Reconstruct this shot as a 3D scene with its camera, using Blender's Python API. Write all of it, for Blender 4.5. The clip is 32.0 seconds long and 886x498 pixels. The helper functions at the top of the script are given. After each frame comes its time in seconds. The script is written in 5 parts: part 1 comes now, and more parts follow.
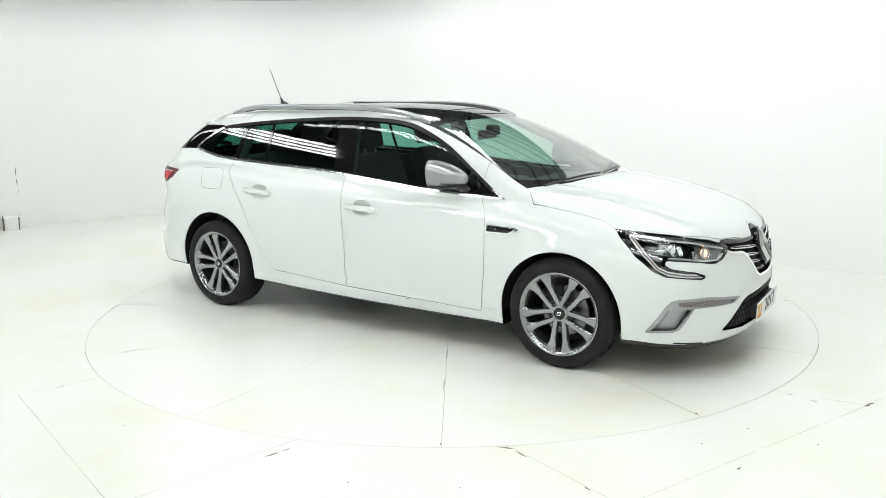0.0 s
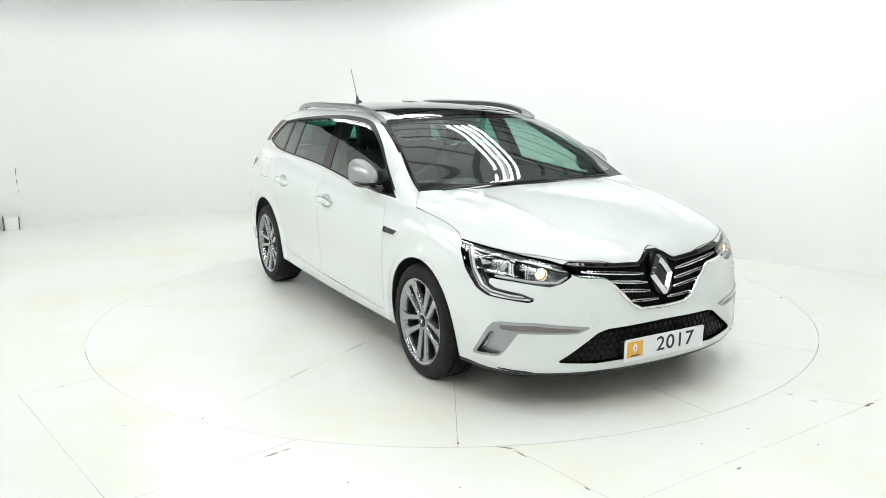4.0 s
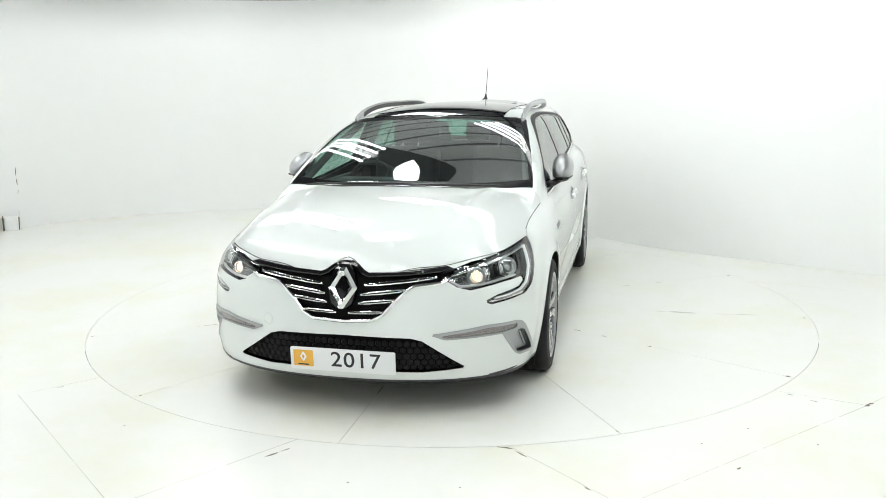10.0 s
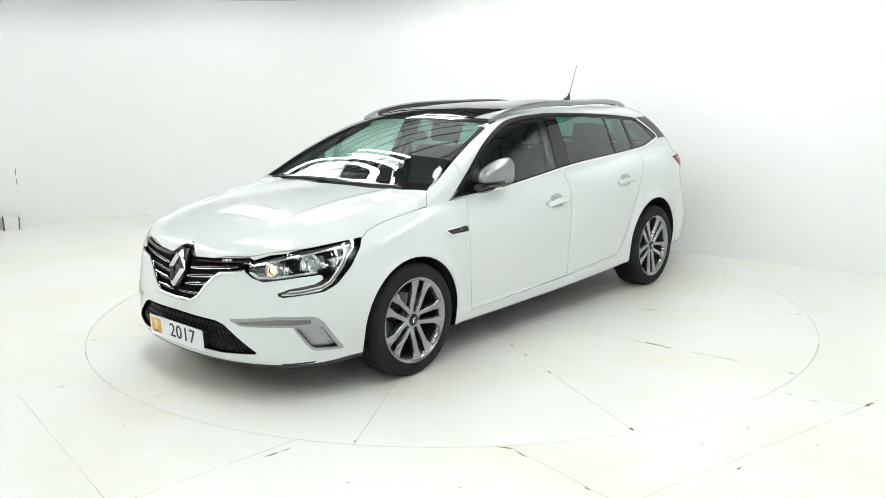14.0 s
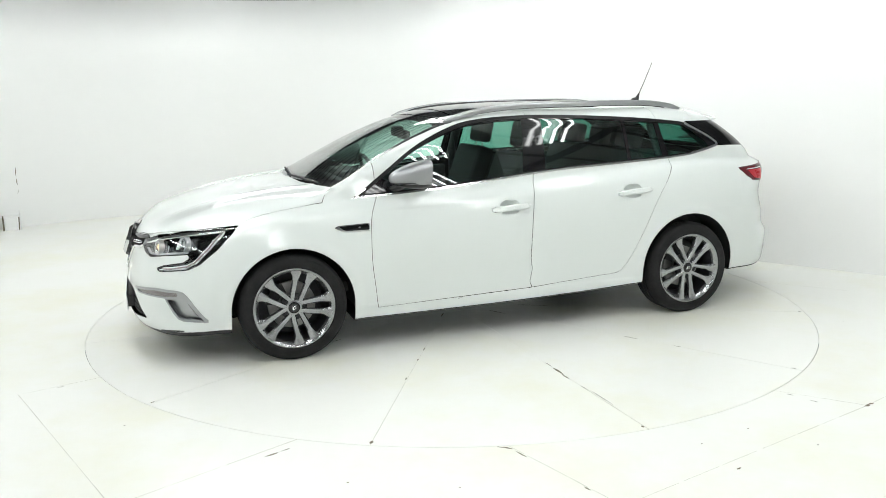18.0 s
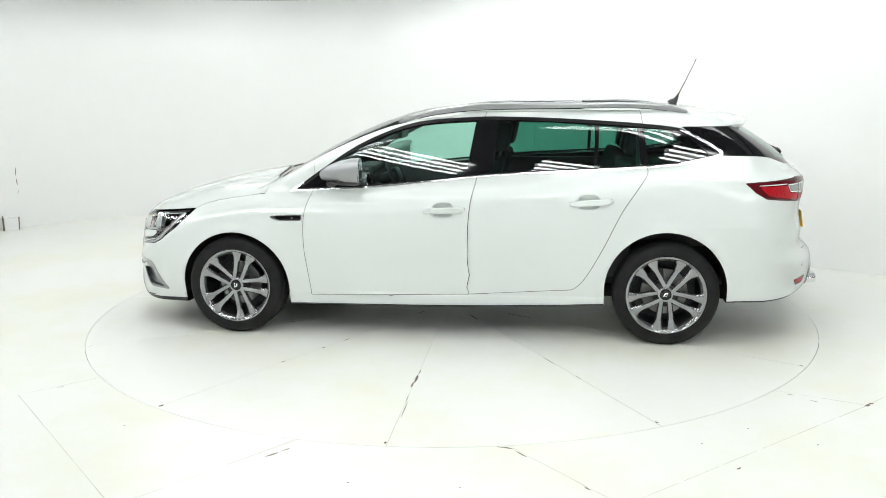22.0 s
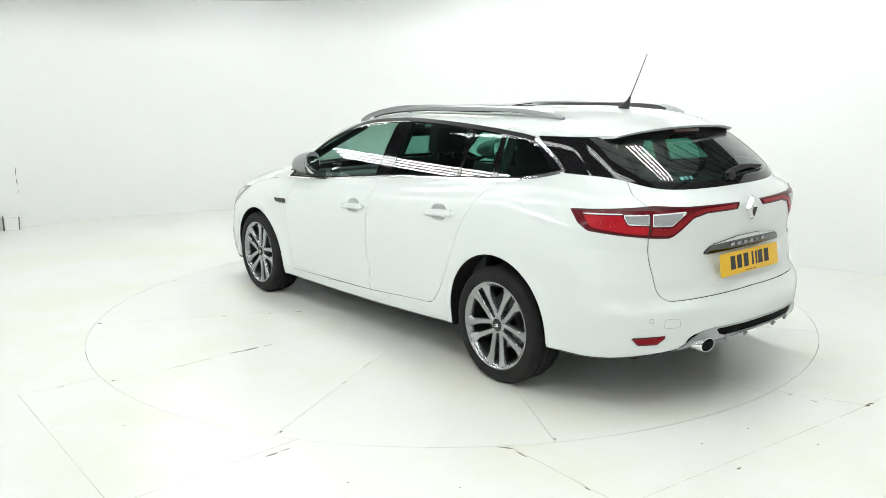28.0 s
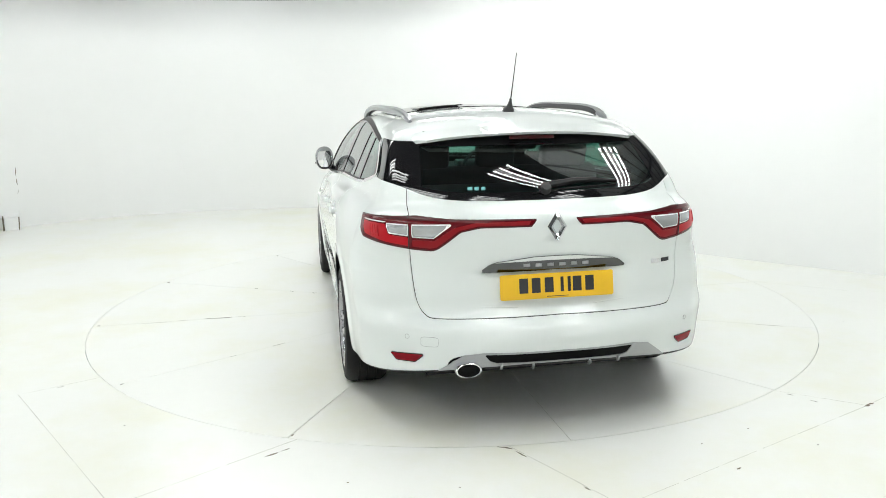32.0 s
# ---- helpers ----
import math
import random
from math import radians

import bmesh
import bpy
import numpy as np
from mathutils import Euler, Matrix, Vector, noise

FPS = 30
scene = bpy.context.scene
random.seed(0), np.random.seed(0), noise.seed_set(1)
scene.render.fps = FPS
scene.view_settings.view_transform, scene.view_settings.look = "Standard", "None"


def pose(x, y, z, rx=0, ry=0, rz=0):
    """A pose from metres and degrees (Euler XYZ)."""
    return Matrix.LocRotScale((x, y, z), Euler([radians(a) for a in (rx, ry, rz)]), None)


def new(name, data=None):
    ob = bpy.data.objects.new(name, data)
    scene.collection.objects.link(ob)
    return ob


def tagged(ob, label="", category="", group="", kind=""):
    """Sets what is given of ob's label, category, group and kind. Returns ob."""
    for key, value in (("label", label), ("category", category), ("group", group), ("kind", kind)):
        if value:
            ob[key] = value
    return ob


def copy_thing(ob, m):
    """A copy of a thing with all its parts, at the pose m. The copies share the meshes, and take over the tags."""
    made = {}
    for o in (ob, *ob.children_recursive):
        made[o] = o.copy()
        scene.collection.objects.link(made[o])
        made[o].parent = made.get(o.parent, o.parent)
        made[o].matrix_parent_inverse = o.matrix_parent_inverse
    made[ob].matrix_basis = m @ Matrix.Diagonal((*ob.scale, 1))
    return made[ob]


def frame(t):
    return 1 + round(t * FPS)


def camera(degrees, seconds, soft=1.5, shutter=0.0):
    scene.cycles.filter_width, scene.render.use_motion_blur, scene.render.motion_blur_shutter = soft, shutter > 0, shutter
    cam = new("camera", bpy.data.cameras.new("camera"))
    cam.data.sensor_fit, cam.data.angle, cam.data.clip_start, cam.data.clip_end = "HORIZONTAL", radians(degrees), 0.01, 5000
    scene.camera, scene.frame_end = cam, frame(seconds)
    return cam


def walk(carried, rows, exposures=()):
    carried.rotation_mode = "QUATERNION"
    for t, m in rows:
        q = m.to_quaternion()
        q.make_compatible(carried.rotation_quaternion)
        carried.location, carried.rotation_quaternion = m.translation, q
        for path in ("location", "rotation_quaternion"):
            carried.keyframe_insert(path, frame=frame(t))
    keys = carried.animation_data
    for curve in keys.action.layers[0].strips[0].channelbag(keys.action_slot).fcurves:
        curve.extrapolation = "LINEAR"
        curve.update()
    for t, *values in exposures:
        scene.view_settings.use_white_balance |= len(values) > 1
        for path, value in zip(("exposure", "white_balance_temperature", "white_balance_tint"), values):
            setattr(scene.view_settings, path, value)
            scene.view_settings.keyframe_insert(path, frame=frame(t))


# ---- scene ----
cam = camera(56.85, 32.0, soft=.85)
EYE = pose(0, -5.834, 1.554, 90 - 11.175, 0, 0.472) @ pose(0, 0, 0, 0, 0, -0.757)
walk(cam, [(0.0, EYE), (32.0, EYE)])

# ---- light: a dim hall, lit by rows of fluorescent tubes, some added as fill, over a white cove ----
world = bpy.data.worlds.new("world")
scene.world = world
world.use_nodes = True
world.node_tree.nodes["Background"].inputs[0].default_value = (.9, 1.0, .97, 1)
world.node_tree.nodes["Background"].inputs[1].default_value = .18
scene.view_settings.exposure = 0.0
TUBE_POWER = 18.5
# Rows beyond x -4 or y -4 are added unseen fill, not known lamps.
LAMP_AND_FILL_ROWS = ((1.50, -.13, 4.2, 32), (-.40, 2.90, 1.4, 32), (1.05, -2.15, 1.6, 50), (2.15, -3.35, 1.4, 62), (.75, -3.65, 1.6, 62), (-1.50, 1.30, 1.5, 32), (-2.35, -.42, 1.5, 48), (-2.7, 2.75, 2.6, 32), (-5.0, .6, 3.8, 32),
             (-1.75, -1.45, 1.6, 50), (-1.17, -2.86, 1.4, 48), (-4.1, -3.2, 3.6, 32), (.5, -5.6, 4.0, 32), (-2.9, -5.3, 3.4, 32), (3.4, -4.6, 1.6, 32))


# ---- materials ----
def material(name, color, rough=.5, metal=0.0, coat=0.0, grain=0.0, scale=40.0, bump=0.0, ior=1.5, stains=0.0, stain_scale=1.2, stain_color=None):
    """A principled surface; grain and stains vary its colour at a fine and a broad scale, bump its relief."""
    m = bpy.data.materials.new(name)
    m.use_nodes = True
    t = m.node_tree
    b = t.nodes["Principled BSDF"]
    b.inputs["Base Color"].default_value = (*color, 1)
    b.inputs["Roughness"].default_value, b.inputs["Metallic"].default_value = rough, metal
    b.inputs["Coat Weight"].default_value, b.inputs["Coat Roughness"].default_value = coat, .03
    b.inputs["IOR"].default_value = ior
    if grain or stains or bump:
        co = t.nodes.new("ShaderNodeTexCoord")
        fine = t.nodes.new("ShaderNodeTexNoise")
        fine.inputs["Scale"].default_value, fine.inputs["Detail"].default_value = scale, 6
        t.links.new(co.outputs["Object"], fine.inputs["Vector"])
        last = None
        if grain:
            ramp = t.nodes.new("ShaderNodeMix")
            ramp.data_type = "RGBA"
            ramp.inputs[6].default_value = (*[max(0, c * (1 - grain)) for c in color], 1)
            ramp.inputs[7].default_value = (*[min(1, c * (1 + grain)) for c in color], 1)
            t.links.new(fine.outputs["Fac"], ramp.inputs[0])
            last = ramp.outputs[2]
        if stains:
            broad = t.nodes.new("ShaderNodeTexNoise")
            broad.inputs["Scale"].default_value, broad.inputs["Detail"].default_value, broad.inputs["Roughness"].default_value = stain_scale, 8, .65
            t.links.new(co.outputs["Object"], broad.inputs["Vector"])
            step = t.nodes.new("ShaderNodeMapRange")
            step.inputs[1].default_value, step.inputs[2].default_value, step.inputs[4].default_value = .46, .78, stains
            t.links.new(broad.outputs["Fac"], step.inputs[0])
            mix = t.nodes.new("ShaderNodeMix")
            mix.data_type = "RGBA"
            mix.inputs[6].default_value = (*color, 1)
            mix.inputs[7].default_value = (*(stain_color or [c * .6 for c in color]), 1)
            t.links.new(step.outputs[0], mix.inputs[0])
            if last:
                t.links.new(last, mix.inputs[6])
            last = mix.outputs[2]
        if last:
            t.links.new(last, b.inputs["Base Color"])
        if bump:
            bp = t.nodes.new("ShaderNodeBump")
            bp.inputs["Strength"].default_value, bp.inputs["Distance"].default_value = bump, .002
            t.links.new(fine.outputs["Fac"], bp.inputs["Height"])
            t.links.new(bp.outputs["Normal"], b.inputs["Normal"])
    return m


def pane_material(name, tint, gloss=.080, power=3.5):
    """Clear or tinted sheet glass: light passes straight through, and glances off by its angle."""
    m = bpy.data.materials.new(name)
    m.use_nodes = True
    t = m.node_tree
    t.nodes.clear()
    out = t.nodes.new("ShaderNodeOutputMaterial")
    mix = t.nodes.new("ShaderNodeMixShader")
    clear, shine, rake = t.nodes.new("ShaderNodeBsdfTransparent"), t.nodes.new("ShaderNodeBsdfGlossy"), t.nodes.new("ShaderNodeLayerWeight")
    clear.inputs[0].default_value = (*tint, 1)
    shine.inputs["Roughness"].default_value = .0
    rake.inputs[0].default_value = .5
    steep, gain = t.nodes.new("ShaderNodeMath"), t.nodes.new("ShaderNodeMath")
    steep.operation, gain.operation = "POWER", "MULTIPLY_ADD"
    steep.inputs[1].default_value = power
    gain.inputs[1].default_value, gain.inputs[2].default_value = .92, gloss
    t.links.new(rake.outputs["Facing"], steep.inputs[0])
    t.links.new(steep.outputs[0], gain.inputs[0])
    t.links.new(gain.outputs[0], mix.inputs[0])
    t.links.new(clear.outputs[0], mix.inputs[1])
    t.links.new(shine.outputs[0], mix.inputs[2])
    t.links.new(mix.outputs[0], out.inputs[0])
    return m


def glow(name, color, power, base=(.05, .05, .05), ior=1.5):
    m = material(name, base, .3, ior=ior)
    b = m.node_tree.nodes["Principled BSDF"]
    b.inputs["Emission Color"].default_value = (*color, 1)
    b.inputs["Emission Strength"].default_value = power
    return m


PAINT = material("white_paint", (.70, .735, .722), .45, coat=1.0, grain=.02, scale=900, ior=1.25)
BLACK = material("black_plastic", (.012, .012, .013), .38, grain=.3, scale=300, bump=.15)
SATIN = material("dark_plastic", (.02, .02, .021), .5, grain=.25, scale=200, bump=.2)
PIANO = material("piano_black", (.006, .006, .007), .05)
UNDER = material("underbody", (.006, .006, .006), .8, grain=.4, scale=30)
CHROME = material("chrome", (.88, .89, .90), .16, metal=1.0)
MIRROR_CHROME = material("polished_chrome", (.82, .83, .84), .03, metal=1.0)
BADGE_CHROME = material("badge_chrome", (.66, .67, .68), .08, metal=1.0)
DIMMED_CHROME = material("dimmed_chrome", (.11, .112, .115), .10, metal=1.0)
SILVER = material("satin_silver", (.35, .36, .37), .32, metal=.85, grain=.05, scale=600, coat=.4)
RIM_METAL = material("rim_grey", (.31, .315, .325), .26, metal=.9, grain=.08, scale=300, coat=.6)
# Dark for the bolts; on barrel and bolt wells it carries the recess shade.
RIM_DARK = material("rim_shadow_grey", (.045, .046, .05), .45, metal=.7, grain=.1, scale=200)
RUBBER = material("tyre_rubber", (.0095, .0095, .0098), .7, ior=1.35, grain=.45, scale=110, bump=.4, stains=.5, stain_scale=9, stain_color=(.030, .030, .030))
STEEL = material("brushed_steel", (.30, .30, .295), .35, metal=1.0, grain=.12, scale=120)
LEATHER = material("dark_upholstery", (.028, .028, .03), .75, grain=.3, scale=150, bump=.4)
CABIN_GREY = material("cabin_trim", (.045, .046, .048), .6, grain=.2, scale=150, bump=.3)
LINING = material("roof_lining", (.42, .42, .40), .9, grain=.06, scale=120)
PANE = pane_material("green_tinted_glass", (.62, .86, .78))
TINTED = pane_material("dark_privacy_glass", (.20, .46, .38))
SCREEN = pane_material("windscreen_glass", (.66, .86, .79), power=2.6)
CLEAR = pane_material("clear_lens", (.93, .95, .95))
RED_LENS = material("red_lens", (.34, .004, .010), .25, coat=.35, grain=.15, scale=60)
RED_DARK = material("deep_red_lens", (.05, .002, .004), .3, coat=.15, ior=1.35)
RED_DEEP = material("dark_red_lens", (.10, .003, .007), .25, coat=.2, ior=1.3, grain=.2, scale=60)
RED_MID = material("reflector_red", (.22, .004, .010), .2, ior=1.3, grain=.2, scale=120)
# Tail lamps are off: emission stands in for room light in the lenses.
RED_GLOW = glow("red_lens_shine", (1, .006, .022), .23, (.17, .003, .007), 1.3)
RED_STRIP = glow("dim_red_lens_shine", (1, .006, .022), .10, (.13, .003, .006), 1.3)
JOINT_GREY = material("painted_joint", (.34, .35, .35), .6, grain=.1)
WARM = glow("halogen_bulb", (1, .66, .38), 2.4)
DEEP = material("matt_black", (.004, .004, .004), .7, grain=.3, scale=200, ior=1.2)
HEX_BLACK = material("mesh_black", (.006, .006, .0065), .45, ior=1.3, grain=.3, scale=300)
TRAY = material("grey_lamp_tray", (.26, .265, .27), .25, metal=1.0, grain=.2, scale=90)
LAMP_GREY = material("lamp_reflector", (.86, .87, .88), .30, metal=1.0)
GUIDE = material("light_guide", (.80, .82, .82), .18, coat=.5)
STRIP_GREY = material("smoked_strip_lens", (.20, .165, .17), .15, coat=1.0)
REVERSE = material("reversing_lens", (.40, .41, .42), .14, metal=.5)
WHITE_PLATE = material("white_plate", (.78, .79, .80), .35, grain=.02)
YELLOW_PLATE = material("yellow_plate", (.80, .48, .02), .35, grain=.03)
ORANGE = material("orange_card", (.78, .42, .06), .45, grain=.04)
INK = material("black_ink", (.02, .02, .025), .5)

# ---- the car's outer form: x ahead, y to its left, z up, origin on the ground between the axles ----
def spline(*pairs):
    """A smooth curve through (x, y) pairs, straight beyond its ends."""
    xs, ys = np.array(sorted(pairs), float).T
    n, h = len(xs), np.diff(xs)
    a, b = np.eye(n), np.zeros(n)
    for i in range(1, n - 1):
        a[i, i - 1:i + 2] = h[i - 1], 2 * (h[i - 1] + h[i]), h[i]
        b[i] = 6 * ((ys[i + 1] - ys[i]) / h[i] - (ys[i] - ys[i - 1]) / h[i - 1])
    m = np.linalg.solve(a, b)
    s0 = (ys[1] - ys[0]) / h[0] - h[0] * (2 * m[0] + m[1]) / 6
    s1 = (ys[-1] - ys[-2]) / h[-1] + h[-1] * (m[-2] + 2 * m[-1]) / 6

    def curve(x):
        x = np.asarray(x, float)
        i = np.clip(np.searchsorted(xs, x) - 1, 0, n - 2)
        u, w = x - xs[i], xs[i + 1] - x
        c = (m[i] * w ** 3 + m[i + 1] * u ** 3) / (6 * h[i]) + (ys[i] / h[i] - m[i] * h[i] / 6) * w + (ys[i + 1] / h[i] - m[i + 1] * h[i] / 6) * u
        return np.where(x < xs[0], ys[0] + s0 * (x - xs[0]), np.where(x > xs[-1], ys[-1] + s1 * (x - xs[-1]), c))
    return curve


def smax(a, b, k):
    h = np.maximum(k - np.abs(a - b), 0) / k
    return np.maximum(a, b) + h * h * k / 4


def smin(a, b, k):
    return -smax(-a, -b, k)


plan_width = spline((2.3, .778), (1.9, .858), (1.6, .891), (1.356, .900), (.9, .896), (0, .900), (-.9, .905), (-1.356, .906), (-1.8, .884), (-2.1, .828), (-2.35, .74))
belt = spline((2.3, .66), (2.0, .728), (1.65, .80), (1.15, .903), (.97, .922), (.55, .940), (.05, .983), (-.2, 1.005), (-.65, 1.036), (-1.2, 1.070), (-1.5, 1.088), (-1.9, 1.06), (-2.3, 1.03))
inset = spline((-.70, .006), (-.5, .004), (-.35, .000), (-.25, .001), (-.17, .010), (-.10, .031), (-.05, .056), (0, .102), (.06, .172), (.15, .30))
tuck = spline((.10, .06), (.18, .040), (.24, .026), (.32, .012), (.42, .003), (.55, .000), (.7, .000))
hood = spline((2.30, .63), (2.20, .735), (2.12, .785), (1.975, .845), (1.713, .922), (1.499, .964), (1.25, .992), (1.0, 1.01), (0, 1.02), (-1, 1.08), (-1.7, 1.10), (-2.2, 1.06))
nose = spline((.05, 2.12), (.15, 2.20), (.19, 2.238), (.24, 2.262), (.35, 2.262), (.45, 2.258), (.55, 2.243), (.636, 2.226), (.70, 2.208), (.76, 2.185), (.85, 2.13))
stern = spline((.1, 2.17), (.20, 2.24), (.27, 2.315), (.36, 2.352), (.45, 2.358), (.515, 2.335), (.57, 2.285), (.64, 2.268), (.74, 2.251), (.85, 2.256), (.95, 2.262), (1.0, 2.247), (1.05, 2.195), (1.15, 2.09))
stern_bow = spline((.3, 1.04), (.45, 1.04), (.6, .79), (.8, .72), (1.0, .65), (1.2, .51))
keel = spline((2.3, .165), (1.7, .185), (.98, .19), (-.99, .235), (-1.7, .266), (-2.05, .274), (-2.22, .304), (-2.35, .35))
cabin_width = spline((1.3, -.060), (.98, -.022), (.6, -.004), (-.2, 0), (-.9, .002), (-1.44, -.010), (-1.75, -.030), (-2.1, -.075), (-2.4, -.16))
roof = spline((.7, 1.29), (.40, 1.372), (.2, 1.408), (0, 1.428), (-.5, 1.443), (-1, 1.440), (-1.474, 1.424), (-1.75, 1.377), (-2.0, 1.32))
screen = spline((.90, 1.36), (.98, 1.20), (1.05, 1.070), (1.113, .96), (1.232, .73), (1.342, .475), (1.39, .35), (1.45, .19))
hatch = spline((.80, 2.17), (.92, 2.20), (1.03, 2.188), (1.12, 2.122), (1.2, 2.02), (1.3, 1.865), (1.4, 1.70))
AXLES = ((1.356, 1.352, .305, .358), (-1.356, -1.349, .335, .360))    # axle, and the arch's centre and radius
HANDLE_CUPS = ((-.005, .808), (-.885, .866))


def arch(x, z):
    """Below zero inside a wheel arch's opening."""
    out = np.full(np.shape(x), 9.0)
    for _, cx, cz, r in AXLES:
        out = np.minimum(out, np.hypot(x - cx, np.maximum(z - cz, 0)) - r)
    return out


def body(x, y, z):
    """Below zero inside the car; roughly the distance in metres near its skin."""
    y = np.abs(y)
    y2 = y * y
    a = arch(x, z)
    flare = .008 * np.exp(-((a - .012) / .040) ** 2)
    waist = .010 * np.exp(-((z - .44) / .10) ** 2) * np.exp(-(x / .95) ** 4)
    cups = sum(.022 * np.exp(-((x - cx) / .052) ** 4 - ((z - cz) / .030) ** 4) for cx, cz in HANDLE_CUPS)
    haunch = .042 * np.clip((-x - 1.15) / .65, 0, 1) ** 1.5 * np.clip((z - .72) / .25, 0, 1)
    sill = .009 * np.clip((.285 - z) / .016, 0, 1) * np.exp(-(x / .97) ** 12)
    wide = plan_width(x) - inset(z - belt(x)) - tuck(z) + sill + flare - waist - haunch - cups
    side = (y - wide) * .93
    ridge = .007 * np.exp(-((y - (.40 + .13 * (2.1 - x))) / .035) ** 2) * np.clip((2.1 - x) / .5, 0, 1)
    top = (z - (hood(x) - .085 * y2 - .02 * y2 * y2 + ridge)) * .95
    front = (x - (nose(z) - .20 * y2 - .34 * y2 * y2)) * .92
    niche = .012 * np.exp(-(y / .36) ** 8 - ((z - .672) / .088) ** 8)
    rear = (-x - (stern(z) - niche - (.30 * y2 + .20 * y2 * y2) * stern_bow(z) - .30 * y2 ** 3 * np.clip((z - .5) / .3, 0, 1))) * .93
    low = smax(side, top, .07)
    low = smax(low, front, .10)
    low = smax(low, rear, .09)
    low = smax(low, keel(x) - z, .02)
    dz = z - 1.0
    glass = (y - (.805 + cabin_width(x) - .385 * dz - .18 * dz * dz)) * .90
    up = (z - (roof(x) - .13 * y2 - .10 * y2 * y2)) * .98
    bow = np.clip(.20 + .30 * (z - 1.0), .1, .35)
    wind = (x - (screen(z) - bow * y2)) * .43
    back = (-x - (hatch(z) - .25 * y2 - .38 * y2 * y2)) * .60
    cabin = smax(glass, up, .075)
    cabin = smax(cabin, wind, .035)
    cabin = smax(cabin, back, .05)
    cabin = smax(cabin, .86 - z, .01)
    return smin(low, cabin, .018)


# ---- surfaces: a skin of small faces, cut along outlines into panels ----
def gradient(p, e=.002):
    g = np.empty_like(p)
    for i in range(3):
        d = np.zeros(3)
        d[i] = e
        g[:, i] = (body(*(p + d).T) - body(*(p - d).T)) / (2 * e)
    return g


def skin(h):
    """The left half of the car's skin as points, normals and triangles."""
    xs, ys, zs = np.arange(-2.45, 2.36, h), np.arange(-2.5 * h, 1.0, h), np.arange(.10, 1.50, h)
    f = np.concatenate([body(*np.meshgrid(xs[i:i + 40], ys, zs, indexing="ij")) for i in range(0, len(xs), 40)])
    n = f < 0
    cells = sum(n[a:n.shape[0] - 1 + a, b:n.shape[1] - 1 + b, c:n.shape[2] - 1 + c].astype(np.int8) for a in (0, 1) for b in (0, 1) for c in (0, 1))
    live = (cells > 0) & (cells < 8)
    idx = -np.ones(live.shape, np.int64)
    idx[live] = np.arange(live.sum())
    p = np.stack([q for q in np.nonzero(live)], 1) * h + np.array([xs[0], ys[0], zs[0]]) + h / 2
    for _ in range(5):
        g = gradient(p, 1e-3)
        step = body(*p.T)[:, None] * g / np.maximum((g * g).sum(1), .05)[:, None]
        p = p - np.clip(step, -.6 * h, .6 * h)
    nrm = gradient(p, .003)
    nrm /= np.linalg.norm(nrm, axis=1)[:, None]
    tris = []
    for ax in range(3):
        u, v = (ax + 1) % 3, (ax + 2) % 3
        lo, hi = [slice(None)] * 3, [slice(None)] * 3
        lo[ax], hi[ax] = slice(0, -1), slice(1, None)
        a, b = n[tuple(lo)], n[tuple(hi)]
        for sign in (True, False):
            e = np.stack(np.nonzero((a != b) & (a == sign)), 1)
            e = e[(e[:, u] > 0) & (e[:, v] > 0) & (e[:, u] < live.shape[u]) & (e[:, v] < live.shape[v])]
            c = []
            for du, dv in ((1, 1), (0, 1), (0, 0), (1, 0)):
                k = e.copy()
                k[:, u] -= du
                k[:, v] -= dv
                c.append(idx[k[:, 0], k[:, 1], k[:, 2]])
            q = np.stack(c if sign else c[::-1], 1)
            q = q[(q >= 0).all(1)]
            tris += [q[:, [0, 1, 2]], q[:, [0, 2, 3]]]
    return p, nrm, np.concatenate(tris)


def tidy(m):
    v, n, t = m
    used, back = np.unique(t, return_inverse=True)
    return v[used], n[used], back.reshape(-1, 3)


